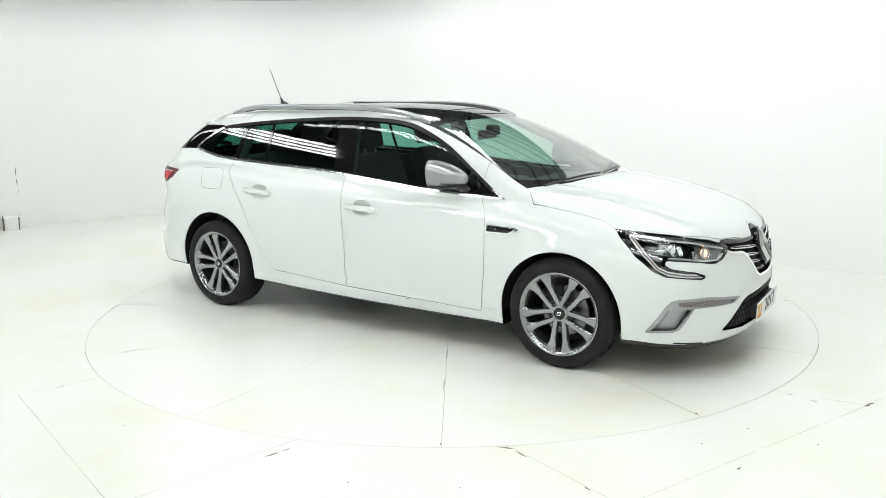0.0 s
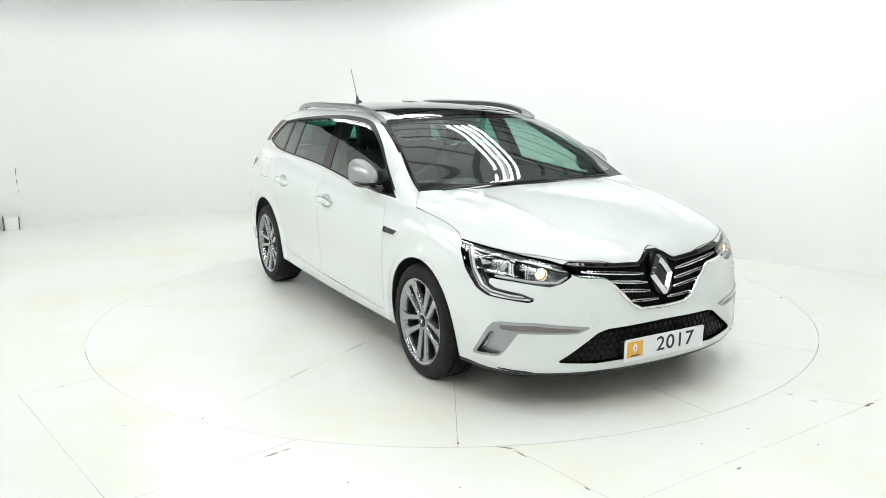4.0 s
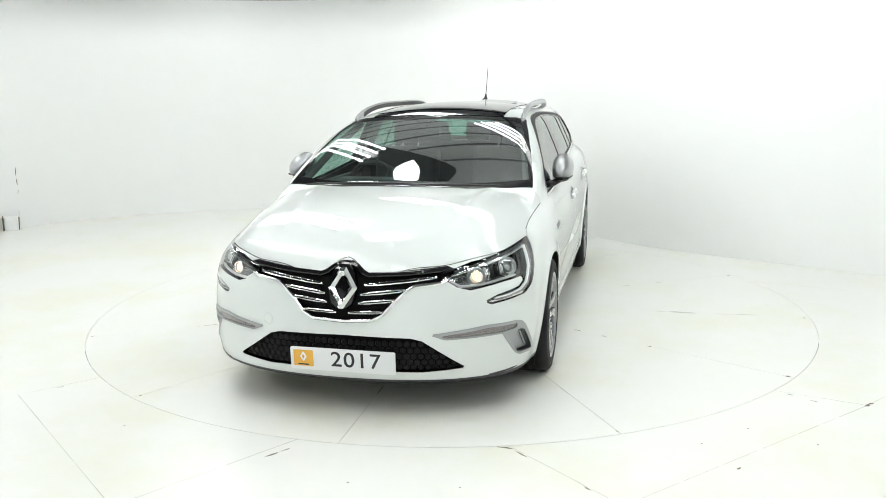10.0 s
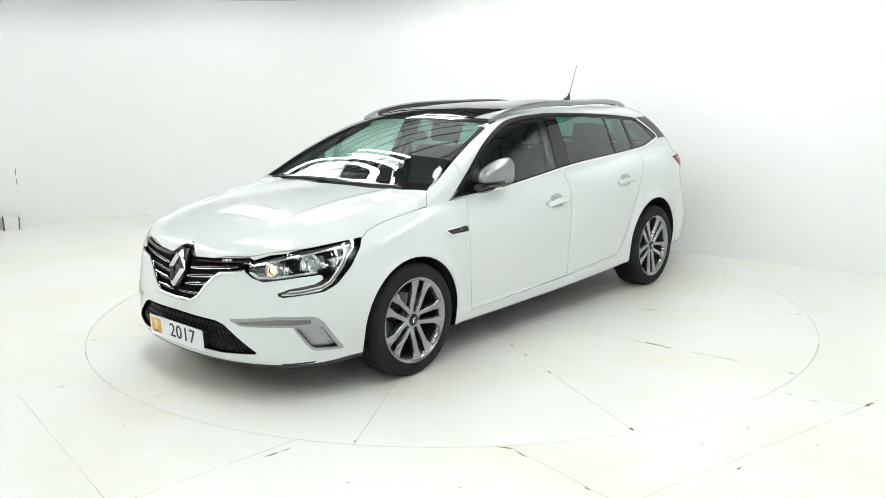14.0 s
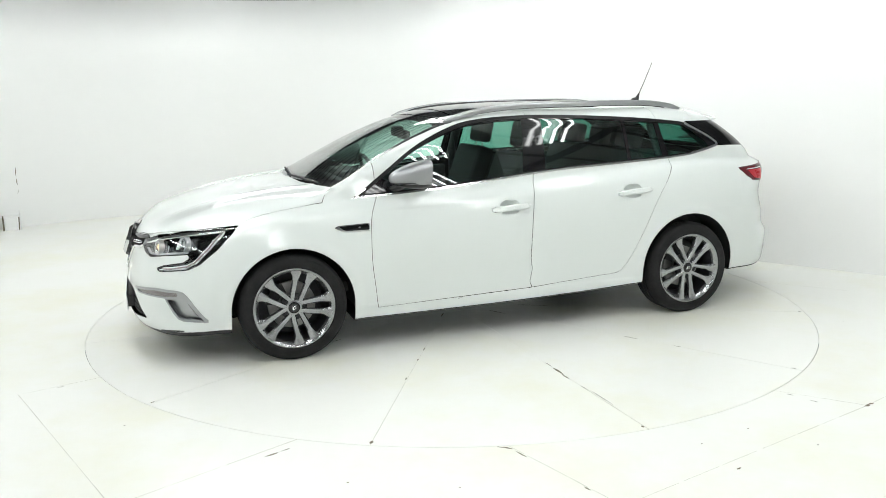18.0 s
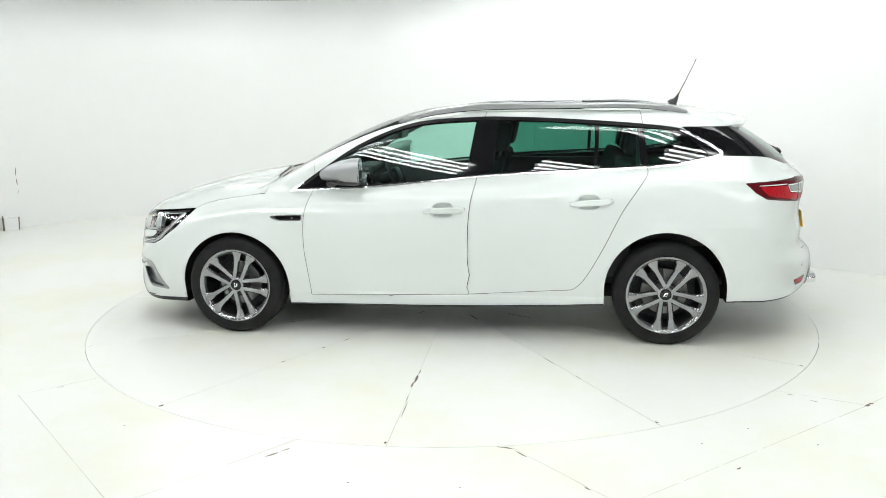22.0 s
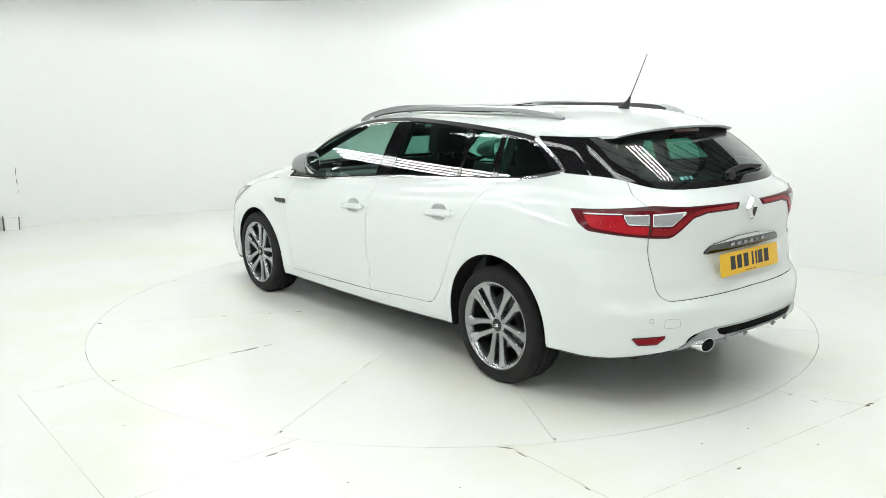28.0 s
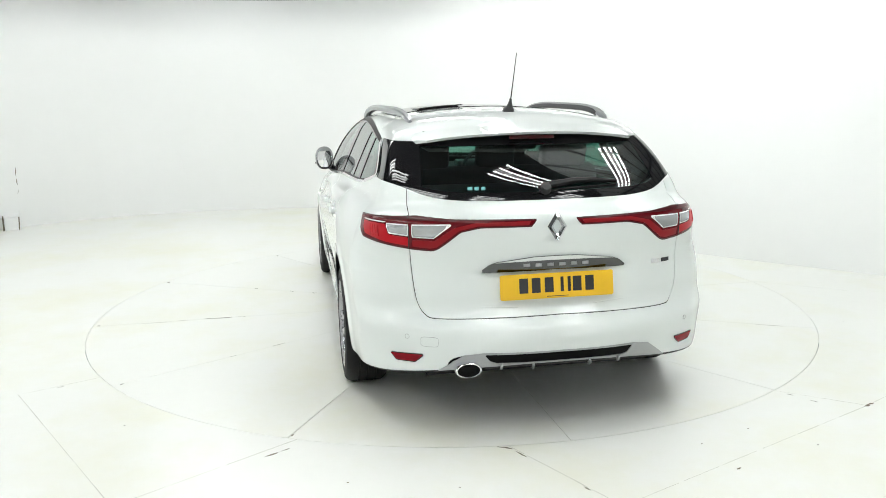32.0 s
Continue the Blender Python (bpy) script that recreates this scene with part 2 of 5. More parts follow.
def cut(m, fn):
    """Splits a surface where fn changes sign; gives the part below zero, and the rest."""
    v, n, t = m
    f = fn(v)
    f = np.where(np.abs(f) < 1e-9, 1e-9, f)
    s = f < 0
    c = s[t].sum(1)
    inside, outside = [t[c == 3]], [t[c == 0]]
    mix = t[(c == 1) | (c == 2)]
    if len(mix):
        sm = s[mix]
        lone = np.where(sm.sum(1) == 1, np.argmax(sm, 1), np.argmax(~sm, 1))
        r = np.arange(len(mix))
        a, b, d = mix[r, lone], mix[r, (lone + 1) % 3], mix[r, (lone + 2) % 3]
        e = np.concatenate([np.stack([a, b], 1), np.stack([a, d], 1)])
        e = np.sort(e, 1)
        ue, inv = np.unique(e, axis=0, return_inverse=True)
        inv = inv.reshape(-1)
        i, j = ue.T
        i, j = np.where(s[i], i, j), np.where(s[i], j, i)
        lo, hi = np.zeros(len(ue)), np.ones(len(ue))
        for _ in range(9):
            mid = (lo + hi) / 2
            g = fn(v[i] + (v[j] - v[i]) * mid[:, None]) < 0
            lo, hi = np.where(g, mid, lo), np.where(g, hi, mid)
        k = ((lo + hi) / 2)[:, None]
        nn = n[i] + (n[j] - n[i]) * k
        base = len(v)
        v = np.concatenate([v, v[i] + (v[j] - v[i]) * k])
        n = np.concatenate([n, nn / np.maximum(np.linalg.norm(nn, axis=1), 1e-9)[:, None]])
        p, q = base + inv[:len(mix)], base + inv[len(mix):]
        one, two = np.stack([a, p, q], 1), np.concatenate([np.stack([p, b, d], 1), np.stack([p, d, q], 1)])
        li = s[a]
        inside += [one[li], two[np.concatenate([~li, ~li])]]
        outside += [one[~li], two[np.concatenate([li, li])]]
    return tidy((v, n, np.concatenate(inside))), tidy((v, n, np.concatenate(outside)))


def sides(p):
    return p[:, [0, 2]]


def face_on(p):
    return p[:, [1, 2]]


def plan(p):
    return p[:, :2]


def front_corner(p):
    return np.stack([p[:, 1] - p[:, 0], p[:, 2]], 1)


def rear_corner(p):
    return np.stack([p[:, 1] + p[:, 0], p[:, 2]], 1)


def rounded(pts, steps=5):
    """A closed outline drawn smoothly through its points."""
    pts = np.array(pts, float)
    a, b, c, d = np.roll(pts, 1, 0), pts, np.roll(pts, -1, 0), np.roll(pts, -2, 0)
    out = []
    for k in np.arange(steps) / steps:
        out.append(.5 * (2 * b + (c - a) * k + (2 * a - 5 * b + 4 * c - d) * k ** 2 + (3 * b - a - 3 * c + d) * k ** 3))
    return np.stack(out, 1).reshape(-1, 2)


def outline(view, pts, where=None, grow=0.0):
    """A test for cut(): below zero inside the closed outline as seen in that view, where the condition holds."""
    pts = np.array(pts, float)

    def fn(p):
        q = view(p)
        d, par = np.full(len(q), 1e9), np.zeros(len(q), bool)
        for a, b in zip(pts, np.roll(pts, -1, 0)):
            e, w = b - a, q - a
            k = np.clip((w @ e) / max(e @ e, 1e-12), 0, 1)
            d = np.minimum(d, ((w - k[:, None] * e) ** 2).sum(1))
            par ^= ((a[1] > q[:, 1]) != (b[1] > q[:, 1])) & (q[:, 0] < (b[0] - a[0]) * (q[:, 1] - a[1]) / (b[1] - a[1] + 1e-15) + a[0])
        f = np.where(par, -1, 1) * np.sqrt(d) - grow
        return f if where is None else np.maximum(f, where(p))
    return fn


def both(m):
    """A half surface with its mirror image."""
    v, n, t = m
    k = np.array([1, -1, 1])
    return np.concatenate([v, v * k]), np.concatenate([n, n * k]), np.concatenate([t, t[:, ::-1] + len(v)])


def other(m):
    v, n, t = m
    k = np.array([1, -1, 1])
    return v * k, n * k, t[:, ::-1]


def mesh_of(name, v, t, mat, normals=None):
    me = bpy.data.meshes.new(name)
    me.from_pydata(v.tolist(), [], t.tolist())
    me.shade_smooth()
    if normals is not None:
        me.normals_split_custom_set_from_vertices(normals.tolist())
    me.materials.append(mat)
    return me


def panel(name, m, mat, parent, label="", lift=0.0, fold=.004):
    """A surface as an object, raised by lift, its free edges folded inwards."""
    v, n, t = m
    v = v + n * lift
    if fold:
        e = np.concatenate([t[:, [0, 1]], t[:, [1, 2]], t[:, [2, 0]]])
        key = np.sort(e, 1)
        _, first, count = np.unique(key, axis=0, return_index=True, return_counts=True)
        e = e[first[count == 1]]
        e = e[~((np.abs(v[e[:, 0], 1]) < 2e-4) & (np.abs(v[e[:, 1], 1]) < 2e-4))]
        a, b = v[e[:, 0]], v[e[:, 1]]
        c, d = b - n[e[:, 1]] * fold, a - n[e[:, 0]] * fold
        fn = np.cross(b - a, n[e[:, 0]])
        fn /= np.maximum(np.linalg.norm(fn, axis=1), 1e-9)[:, None]
        k = len(e)
        base = len(v) + np.arange(k)
        v = np.concatenate([v, a, b, c, d])
        n = np.concatenate([n, fn, fn, fn, fn])
        t = np.concatenate([t, np.stack([base + k, base, base + 3 * k], 1), np.stack([base + k, base + 3 * k, base + 2 * k], 1)])
    ob = new(name, mesh_of(name, v, t, mat, n))
    ob.parent = parent
    if label:
        tagged(ob, label)
    return ob


def part(name, bm, mat, parent, label="", smooth=30, m=None):
    """A bmesh as one object under a thing or a part."""
    if m is not None:
        bm.transform(m)
    bmesh.ops.recalc_face_normals(bm, faces=bm.faces)
    me = bpy.data.meshes.new(name)
    bm.to_mesh(me)
    bm.free()
    if smooth:
        me.shade_smooth()
        me.set_sharp_from_angle(angle=radians(smooth))
    if mat:
        me.materials.append(mat)
    ob = new(name, me)
    ob.parent = parent
    if label:
        tagged(ob, label)
    return ob


def block(sx, sy, sz, bevel=0.0, at=(0, 0, 0), seg=2, turn=None):
    bm = bmesh.new()
    bmesh.ops.create_cube(bm, size=1)
    bmesh.ops.scale(bm, vec=(sx, sy, sz), verts=bm.verts)
    if bevel:
        bmesh.ops.bevel(bm, geom=bm.edges[:], offset=bevel, segments=seg, profile=.6, affect="EDGES")
    if turn is not None:
        bm.transform(turn)
    bmesh.ops.translate(bm, vec=at, verts=bm.verts)
    return bm


def lathe(profile, steps=48, axis="y", closed=False):
    """Turns a profile of (radius, along) pairs round an axis."""
    bm = bmesh.new()
    rings = []
    for r, h in profile:
        ring = []
        for i in range(steps):
            a = 2 * math.pi * i / steps
            c, s = r * math.cos(a), r * math.sin(a)
            ring.append(bm.verts.new({"y": (c, h, s), "z": (c, s, h), "x": (h, c, s)}[axis]))
        rings.append(ring)
    pairs = list(zip(rings, rings[1:])) + ([(rings[-1], rings[0])] if closed else [])
    for p, q in pairs:
        for i in range(steps):
            j = (i + 1) % steps
            bm.faces.new((p[i], p[j], q[j], q[i]))
    return bm


def tube(points, radius, sides_=8, closed=False, flat=1.0, cap=True):
    """A round bar along points; radius may be a list; flat squeezes it in height."""
    bm = bmesh.new()
    pts = [Vector(p) for p in points]
    n = len(pts)
    rs = radius if isinstance(radius, (list, tuple)) else [radius] * n
    rings = []
    for i, p in enumerate(pts):
        a = pts[i - 1] if (i or closed) else p
        b = pts[(i + 1) % n] if (i < n - 1 or closed) else p
        d = (b - a).normalized()
        ref = Vector((0, 0, 1)) if abs(d.z) < .95 else Vector((0, 1, 0))
        u = d.cross(ref).normalized()
        w = u.cross(d).normalized()
        rings.append([bm.verts.new(p + rs[i] * (u * math.cos(2 * math.pi * k / sides_) + w * flat * math.sin(2 * math.pi * k / sides_))) for k in range(sides_)])
    for p, q in list(zip(rings, rings[1:])) + ([(rings[-1], rings[0])] if closed else []):
        for k in range(sides_):
            j = (k + 1) % sides_
            bm.faces.new((p[k], p[j], q[j], q[k]))
    if cap and not closed:
        bm.faces.new(rings[0][::-1])
        bm.faces.new(rings[-1])
    return bm


def sheet(pts, depth, bevel=0.0):
    """A flat plate: outline pts in x, y, from z 0 down to -depth."""
    bm = bmesh.new()
    top = [bm.verts.new((x, y, 0)) for x, y in pts]
    f = bm.faces.new(top)
    r = bmesh.ops.extrude_face_region(bm, geom=[f])
    bmesh.ops.translate(bm, vec=(0, 0, -depth), verts=[g for g in r["geom"] if isinstance(g, bmesh.types.BMVert)])
    if bevel:
        es = [e for e in bm.edges if all(abs(v.co.z) < 1e-6 for v in e.verts)]
        bmesh.ops.bevel(bm, geom=es, offset=bevel, segments=2, profile=.6, affect="EDGES")
    return bm


def joined(*bms):
    out = bmesh.new()
    for b in bms:
        me = bpy.data.meshes.new("tmp")
        b.to_mesh(me)
        out.from_mesh(me)
        b.free()
        bpy.data.meshes.remove(me)
    return out


def empty(name, parent=None, at=(0, 0, 0)):
    ob = new(name)
    ob.location = at
    ob.parent = parent
    return ob


# ---- the hall: white floor, turntable, cove, dim roof and rows of tubes ----
def plain(name, bm, mat, label="", category="", kind="structure", parent=None):
    bmesh.ops.recalc_face_normals(bm, faces=bm.faces)
    me = bpy.data.meshes.new(name)
    bm.to_mesh(me)
    bm.free()
    me.materials.append(mat)
    ob = new(name, me)
    ob.parent = parent
    return tagged(ob, label, category, "", kind)


FLOOR_PAINT = material("white_floor_paint", (.845, .85, .815), .30, grain=.012, scale=14, bump=.05, stains=.8, stain_scale=.8, stain_color=(.77, .76, .57))
WALL_PAINT = material("white_wall_paint", (.855, .86, .855), .55, grain=.01, scale=6, bump=.08, stains=.2, stain_scale=.5, stain_color=(.79, .80, .79))
JOINT = material("dirty_joint", (.50, .49, .43), .9, grain=.5, scale=40)
CHIP = material("bare_board", (.16, .14, .105), .9, grain=.5, scale=120)
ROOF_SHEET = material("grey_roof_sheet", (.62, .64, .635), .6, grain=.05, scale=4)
DARK_ROOF = material("near_black_roof", (.045, .047, .048), .9, grain=.2, scale=4)
DARK_WALL = material("dark_hall_wall", (.16, .165, .17), .9, grain=.2, scale=3)
FIXTURE = material("lamp_tray", (.75, .76, .76), .4, grain=.02)
TUBE = glow("fluorescent_tube", (.97, 1.0, .985), TUBE_POWER)


def sector(r0, r1, a0, a1, z0, z1, steps=14):
    bm = bmesh.new()
    rows = []
    for i in range(steps + 1):
        a = a0 + (a1 - a0) * i / steps
        c, s = math.cos(a), math.sin(a)
        rows.append([bm.verts.new((r * c, r * s, z)) for r, z in ((r0, z1), (r1, z1), (r1, z0), (r0, z0))])
    for p, q in zip(rows, rows[1:]):
        for k in range(4):
            bm.faces.new((p[k], p[(k + 1) % 4], q[(k + 1) % 4], q[k]))
    bm.faces.new(rows[0])
    bm.faces.new(rows[-1][::-1])
    return bm


def flake(x, y, length, wide, turn, seed, z=.0006):
    """A small ragged patch where the paint has come off."""
    rng = random.Random(seed)
    bm = bmesh.new()
    n = 14
    ring = []
    for i in range(n):
        a = 2 * math.pi * i / n
        k = rng.uniform(.55, 1.1)
        u, v = length / 2 * math.cos(a) * k, wide / 2 * math.sin(a) * rng.uniform(.5, 1.1)
        ring.append((x + u * math.cos(turn) - v * math.sin(turn), y + u * math.sin(turn) + v * math.cos(turn)))
    bm.faces.new([bm.verts.new((p, q, z)) for p, q in ring])
    return bm


RIM = 2.4735
turntable = plain("turntable", sector(.02, RIM - .004, 0, 2 * math.pi, -.012, -.0022, 90), JOINT, "round white painted turntable, flush with the floor")
for i in range(12):
    a0, a1 = radians(1.2 + 30 * i), radians(31.2 + 30 * i)
    g = .0007
    plain("floor_board", sector(.035, RIM - .0028, a0 + g, a1 - g, -.002, 0.0), FLOOR_PAINT, "", "", "", turntable)
plain("hub_cover", lathe([(.001, .0012), (.10, .0012), (.13, .0004)], 40, "z"), FLOOR_PAINT, "", "", "", turntable)
for i, (r, a, length, wide) in enumerate(((1.62, 91.3, .13, .018), (1.71, 91.0, .10, .013), (1.50, 91.4, .07, .008), (2.44, 61.2, .035, .022), (2.435, 91.0, .03, .014), (2.42, 121.4, .03, .012), (2.05, 91.5, .22, .005), (1.9, 91.2, .10, .006),
                                        (1.30, 61.2, .05, .010), (1.62, 61.0, .05, .009), (1.1, 61.3, .06, .007), (1.45, 121.0, .12, .006), (1.75, 121.2, .07, .006), (2.44, 151.4, .03, .010), (1.2, 301.2, .30, .006), (1.7, 301.0, .20, .005),
                                        (2.44, 301.1, .03, .008), (1.4, 331.2, .12, .006), (2.43, 331.3, .03, .01), (1.8, 1.2, .14, .005), (1.15, 31.2, .12, .006), (2.44, 31.1, .03, .008), (.60, 150.0, .22, .008), (.42, 120.0, .16, .010), (.34, 60, .12, .007), (2.2, 240.9, .2, .005))):
    t = radians(a)
    plain("paint_chip", flake(r * math.cos(t), r * math.sin(t), length, wide, t, i), CHIP, "", "", "", turntable)

# the floor round it: one sheet with a round hole, joints and chips on it
bm = bmesh.new()
n = 180
hole = [bm.verts.new((RIM * math.cos(2 * math.pi * i / n), RIM * math.sin(2 * math.pi * i / n), 0)) for i in range(n)]
edge = [bm.verts.new((10.5 * math.cos(2 * math.pi * i / n), 10.5 * math.sin(2 * math.pi * i / n), 0)) for i in range(n)]
deep = [bm.verts.new((v.co.x, v.co.y, -.03)) for v in hole]
for i in range(n):
    j = (i + 1) % n
    bm.faces.new((hole[i], hole[j], edge[j], edge[i]))
    bm.faces.new((hole[j], hole[i], deep[i], deep[j]))
floor = plain("floor", bm, FLOOR_PAINT, "white painted floor with worn joints")
JOINTS = (((-1.948, -1.532), (-2.27, -1.785)), ((-2.27, -1.785), (-1.10, -3.215)), ((-.70, -2.372), (-1.30, -2.965)), ((.25, -2.462), (.80, -3.21)), ((1.664, -1.832), (2.035, -2.042)),
          ((2.9, -1.38), (2.035, -2.042)), ((2.035, -2.042), (.55, -3.06)), ((2.42, .55), (3.05, .20)))
for i, (a, b) in enumerate(JOINTS):
    a, b = Vector((*a, .0005)), Vector((*b, .0005))
    d = (b - a).normalized()
    s = Vector((-d.y, d.x, 0))
    rng = random.Random(i)
    bm = bmesh.new()
    k, length = 0.0, (b - a).length
    while k < length:
        run, w = rng.uniform(.04, .30), rng.uniform(.0007, .0016)
        p, q = a + d * k, a + d * min(k + run, length)
        bm.faces.new([bm.verts.new(v) for v in (p - s * w, q - s * w, q + s * w, p + s * w)])
        k += run + rng.uniform(0, .05)
    plain("floor_joint", bm, JOINT, "", "", "", floor)
for i, (x, y, length, wide, turn) in enumerate(((2.035, -2.042, .050, .020, .7), (2.065, -2.02, .03, .02, .5), (-.785, -2.53, .075, .014, .72), (-.73, -2.48, .05, .008, .7), (.245, -2.485, .05, .012, -.5), (.30, -2.55, .09, .009, -.95),
                                                (.215, -2.475, .05, .010, -.2), (-2.095, -1.672, .04, .008, .62), (.53, -2.86, .04, .012, -.9), (1.18, -2.70, .03, .012, .6), (1.10, -2.46, .012, .01, 0), (-.42, -2.79, .012, .008, 0), (.03, -2.84, .010, .008, 0), (1.36, -2.30, .012, .008, .5),
                                                (1.80, -1.98, .05, .006, -.8), (1.72, -1.89, .04, .008, -.7), (1.6, -2.48, .01, .008, 0), (2.6, -.6, .012, .01, 0), (-1.55, -2.2, .012, .008, 0))):
    plain("paint_chip", flake(x, y, length, wide, turn, 50 + i), CHIP, "", "", "", floor)

# the cove wall on a smooth plan, its top edge, and a patched foot at one end
COVE = [(0, -8.5), (-2.6, -8.3), (-4.8, -7.2), (-6.1, -5), (-6.25, -2.5), (-6.1, 0), (-5.85, 2.2), (-5.35, 3.25), (-4.72, 3.98), (-3.95, 4.50), (-2.94, 4.83), (-1.9, 4.99), (-.8, 4.86), (.2, 4.25), (.95, 3.45), (1.45, 2.70), (1.95, 2.02), (2.58, 1.43), (3.54, .68), (4.6, -.2), (5.4, -1.4), (5.7, -3), (5.5, -5.5), (4.4, -7.4), (2.4, -8.3), (0, -8.5)]
path = [Vector(p) for p in COVE]
fine = []
for i in range(len(path) - 1):
    a, b, c, d = path[max(i - 1, 0)], path[i], path[i + 1], path[min(i + 2, len(path) - 1)]
    for k in np.arange(6) / 6:
        fine.append(.5 * (2 * b + (c - a) * k + (2 * a - 5 * b + 4 * c - d) * k ** 2 + (3 * b - a - 3 * c + d) * k ** 3))
fine.append(path[-1])
bm = bmesh.new()
PROFILE = ((0, -.002), (0, .02), (0, .06), (0, 1.0), (0, 2.0), (0, 2.665), (.14, 2.665))
rows = []
for i, p in enumerate(fine):
    d = (fine[min(i + 1, len(fine) - 1)] - fine[max(i - 1, 0)]).normalized()
    out = Vector((-d.y, d.x))
    rows.append([bm.verts.new((p.x + out.x * o, p.y + out.y * o, z)) for o, z in PROFILE] + [bm.verts.new((p.x + out.x * .14, p.y + out.y * .14, 0))])
for p, q in zip(rows, rows[1:]):
    for k in range(len(p) - 1):
        bm.faces.new((p[k], q[k], q[k + 1], p[k + 1]))
for f in bm.faces:
    f.smooth = True
wall_cove = plain("wall_cove", bm, WALL_PAINT, "smooth white cove wall curving round the turntable")
for i, (y, z, length, wide, turn) in enumerate(((0, .66, .13, .010, 1.5), (.01, .54, .10, .010, 1.6), (.0, .42, .07, .006, 1.3))):
    b = flake(0, 0, length, wide, turn, 80 + i)
    b.transform(Matrix.Translation((-5.02, 3.62, z)) @ Matrix.Rotation(radians(49), 4, "Z") @ Matrix.Rotation(radians(90), 4, "X"))
    plain("crack", b, CHIP, "", "", "", wall_cove)

foot = empty("wall_patch")
foot.matrix_basis = pose(-5.05, 3.455, 0, 0, 0, 28)
tagged(foot, "small white boxed patch with dark gaps at the wall's foot", "box")
part("cover", block(.135, .10, .145, .004, at=(0, .02, .0725)), WALL_PAINT, foot, smooth=0)
part("gap", block(.012, .10, .152, .001, at=(.080, .02, .076), turn=Matrix.Rotation(radians(3), 4, "Y")), CHIP, foot, smooth=0)
part("gap", block(.016, .10, .16, .001, at=(-.082, .015, .08)), CHIP, foot, smooth=0)
part("side_board", block(.014, .10, .20, .002, at=(.096, .03, .10)), WALL_PAINT, foot, smooth=0)
part("ledge", block(.21, .10, .006, .001, at=(.0, .03, .150)), WALL_PAINT, foot, smooth=0)

# walls of the dark hall beyond, its roof in two parts, with ribs and purlins
for name, x, y, sx, sy in (("wall_north", 0, 10.5, 21, .2), ("wall_south", 0, -10.5, 21, .2), ("wall_east", 10.5, 0, .2, 21), ("wall_west", -10.5, 0, .2, 21)):
    plain(name, block(sx, sy, 6, at=(x, y, 3)), DARK_WALL, "dark plain hall wall")
# The roof halves meet on a diagonal, one near black, one pale.
ceiling = plain("ceiling", sheet([(-10.5, -10.5), (10.39, -10.5), (-9.41, 10.5), (-10.5, 10.5)], .06), DARK_ROOF, "dark part of the hall roof")
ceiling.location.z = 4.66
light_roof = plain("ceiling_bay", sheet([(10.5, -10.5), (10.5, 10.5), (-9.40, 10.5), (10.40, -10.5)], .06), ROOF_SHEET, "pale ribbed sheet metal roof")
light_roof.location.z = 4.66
seams = [block(10.4 - (.55 - y) / 1.06, .045, .05, at=((10.4 + (.55 - y) / 1.06) / 2, y, 4.58)) for y in np.arange(-9.0, 10.2, .62)]
plain("ceiling_seams", joined(*seams), DARK_WALL, "dark seams of the ribbed roof")
for x, lo in ((-3.2, 4.0), (1.1, -.55), (4.6, -4.2)):
    plain("purlin", block(.09, 10.5 - lo, .12, at=(x, (10.5 + lo) / 2, 4.50)), DARK_WALL, "dark roof purlin", "beam")

# rows of tubes: a tray, four tubes side by side, and hangers
def lamp_row(x, y, length, turn):
    top = empty("tube_lamp")
    top.matrix_basis = pose(x, y, 3.12, 0, 0, turn)
    tagged(top, "long white ceiling lamp with four lit fluorescent tubes, outlying rows added as fill", "lamp", "lamps over the turntable")
    part("tray", block(.07, length, .04, .006, at=(0, 0, .05)), FIXTURE, top, smooth=0)
    for k in range(4):
        n = max(1, round(length / 1.5))
        for j in range(n):
            y0 = -length / 2 + length * j / n
            part("tube", tube([(-.18 + .12 * k, y0 + .02, 0), (-.18 + .12 * k, y0 + length / n - .02, 0)], .019, 8), TUBE, top)
    for s in (-.9, -.45, 0, .45, .9):
        part("bracket", block(.44, .03, .012, .002, at=(0, s * length / 2, .028)), FIXTURE, top, smooth=0)
    for s in (-1, 1):
        part("hanger", tube([(0, s * length * .4, .06), (0, s * length * .4, 1.49)], .006, 6), DARK_WALL, top)
    return top


for x, y, length, turn in LAMP_AND_FILL_ROWS:
    lamp_row(x, y, length, turn)


# a small lit softbox hung over the turntable
softbox = empty("softbox")
softbox.matrix_basis = pose(-.70, -.02, 3.0, 0, 0, 20)
tagged(softbox, "small lit white softbox hung from the roof", "lamp")
part("housing", joined(block(.44, .012, .10, .002, at=(0, .19, .04)), block(.44, .012, .10, .002, at=(0, -.19, .04)), block(.012, .38, .10, .002, at=(.215, 0, .04)), block(.012, .38, .10, .002, at=(-.215, 0, .04)), block(.44, .39, .012, .002, at=(0, 0, .09))), DARK_WALL, softbox, smooth=0)
part("diffuser", block(.41, .36, .006, at=(0, 0, .0)), glow("softbox_cloth", (1, 1, .98), 11), softbox, smooth=0)
part("hanger", tube([(0, 0, .09), (0, 0, 1.61)], .008, 6), DARK_WALL, softbox)


# ---- the car: its panels ----
car = empty("car")
tagged(car, "white estate car with grey alloy wheels and silver roof rails", "car")


def left(p):
    return .45 - p[:, 1]


def ahead(x):
    return lambda p: x - p[:, 0]


def behind(x):
    return lambda p: p[:, 0] - x


GAP = .0024
hood_front = spline((-.1, .752), (.035, .752), (.075, .726), (.105, .707), (.306, .719), (.483, .736), (.584, .757), (.76, .784), (.82, .80))
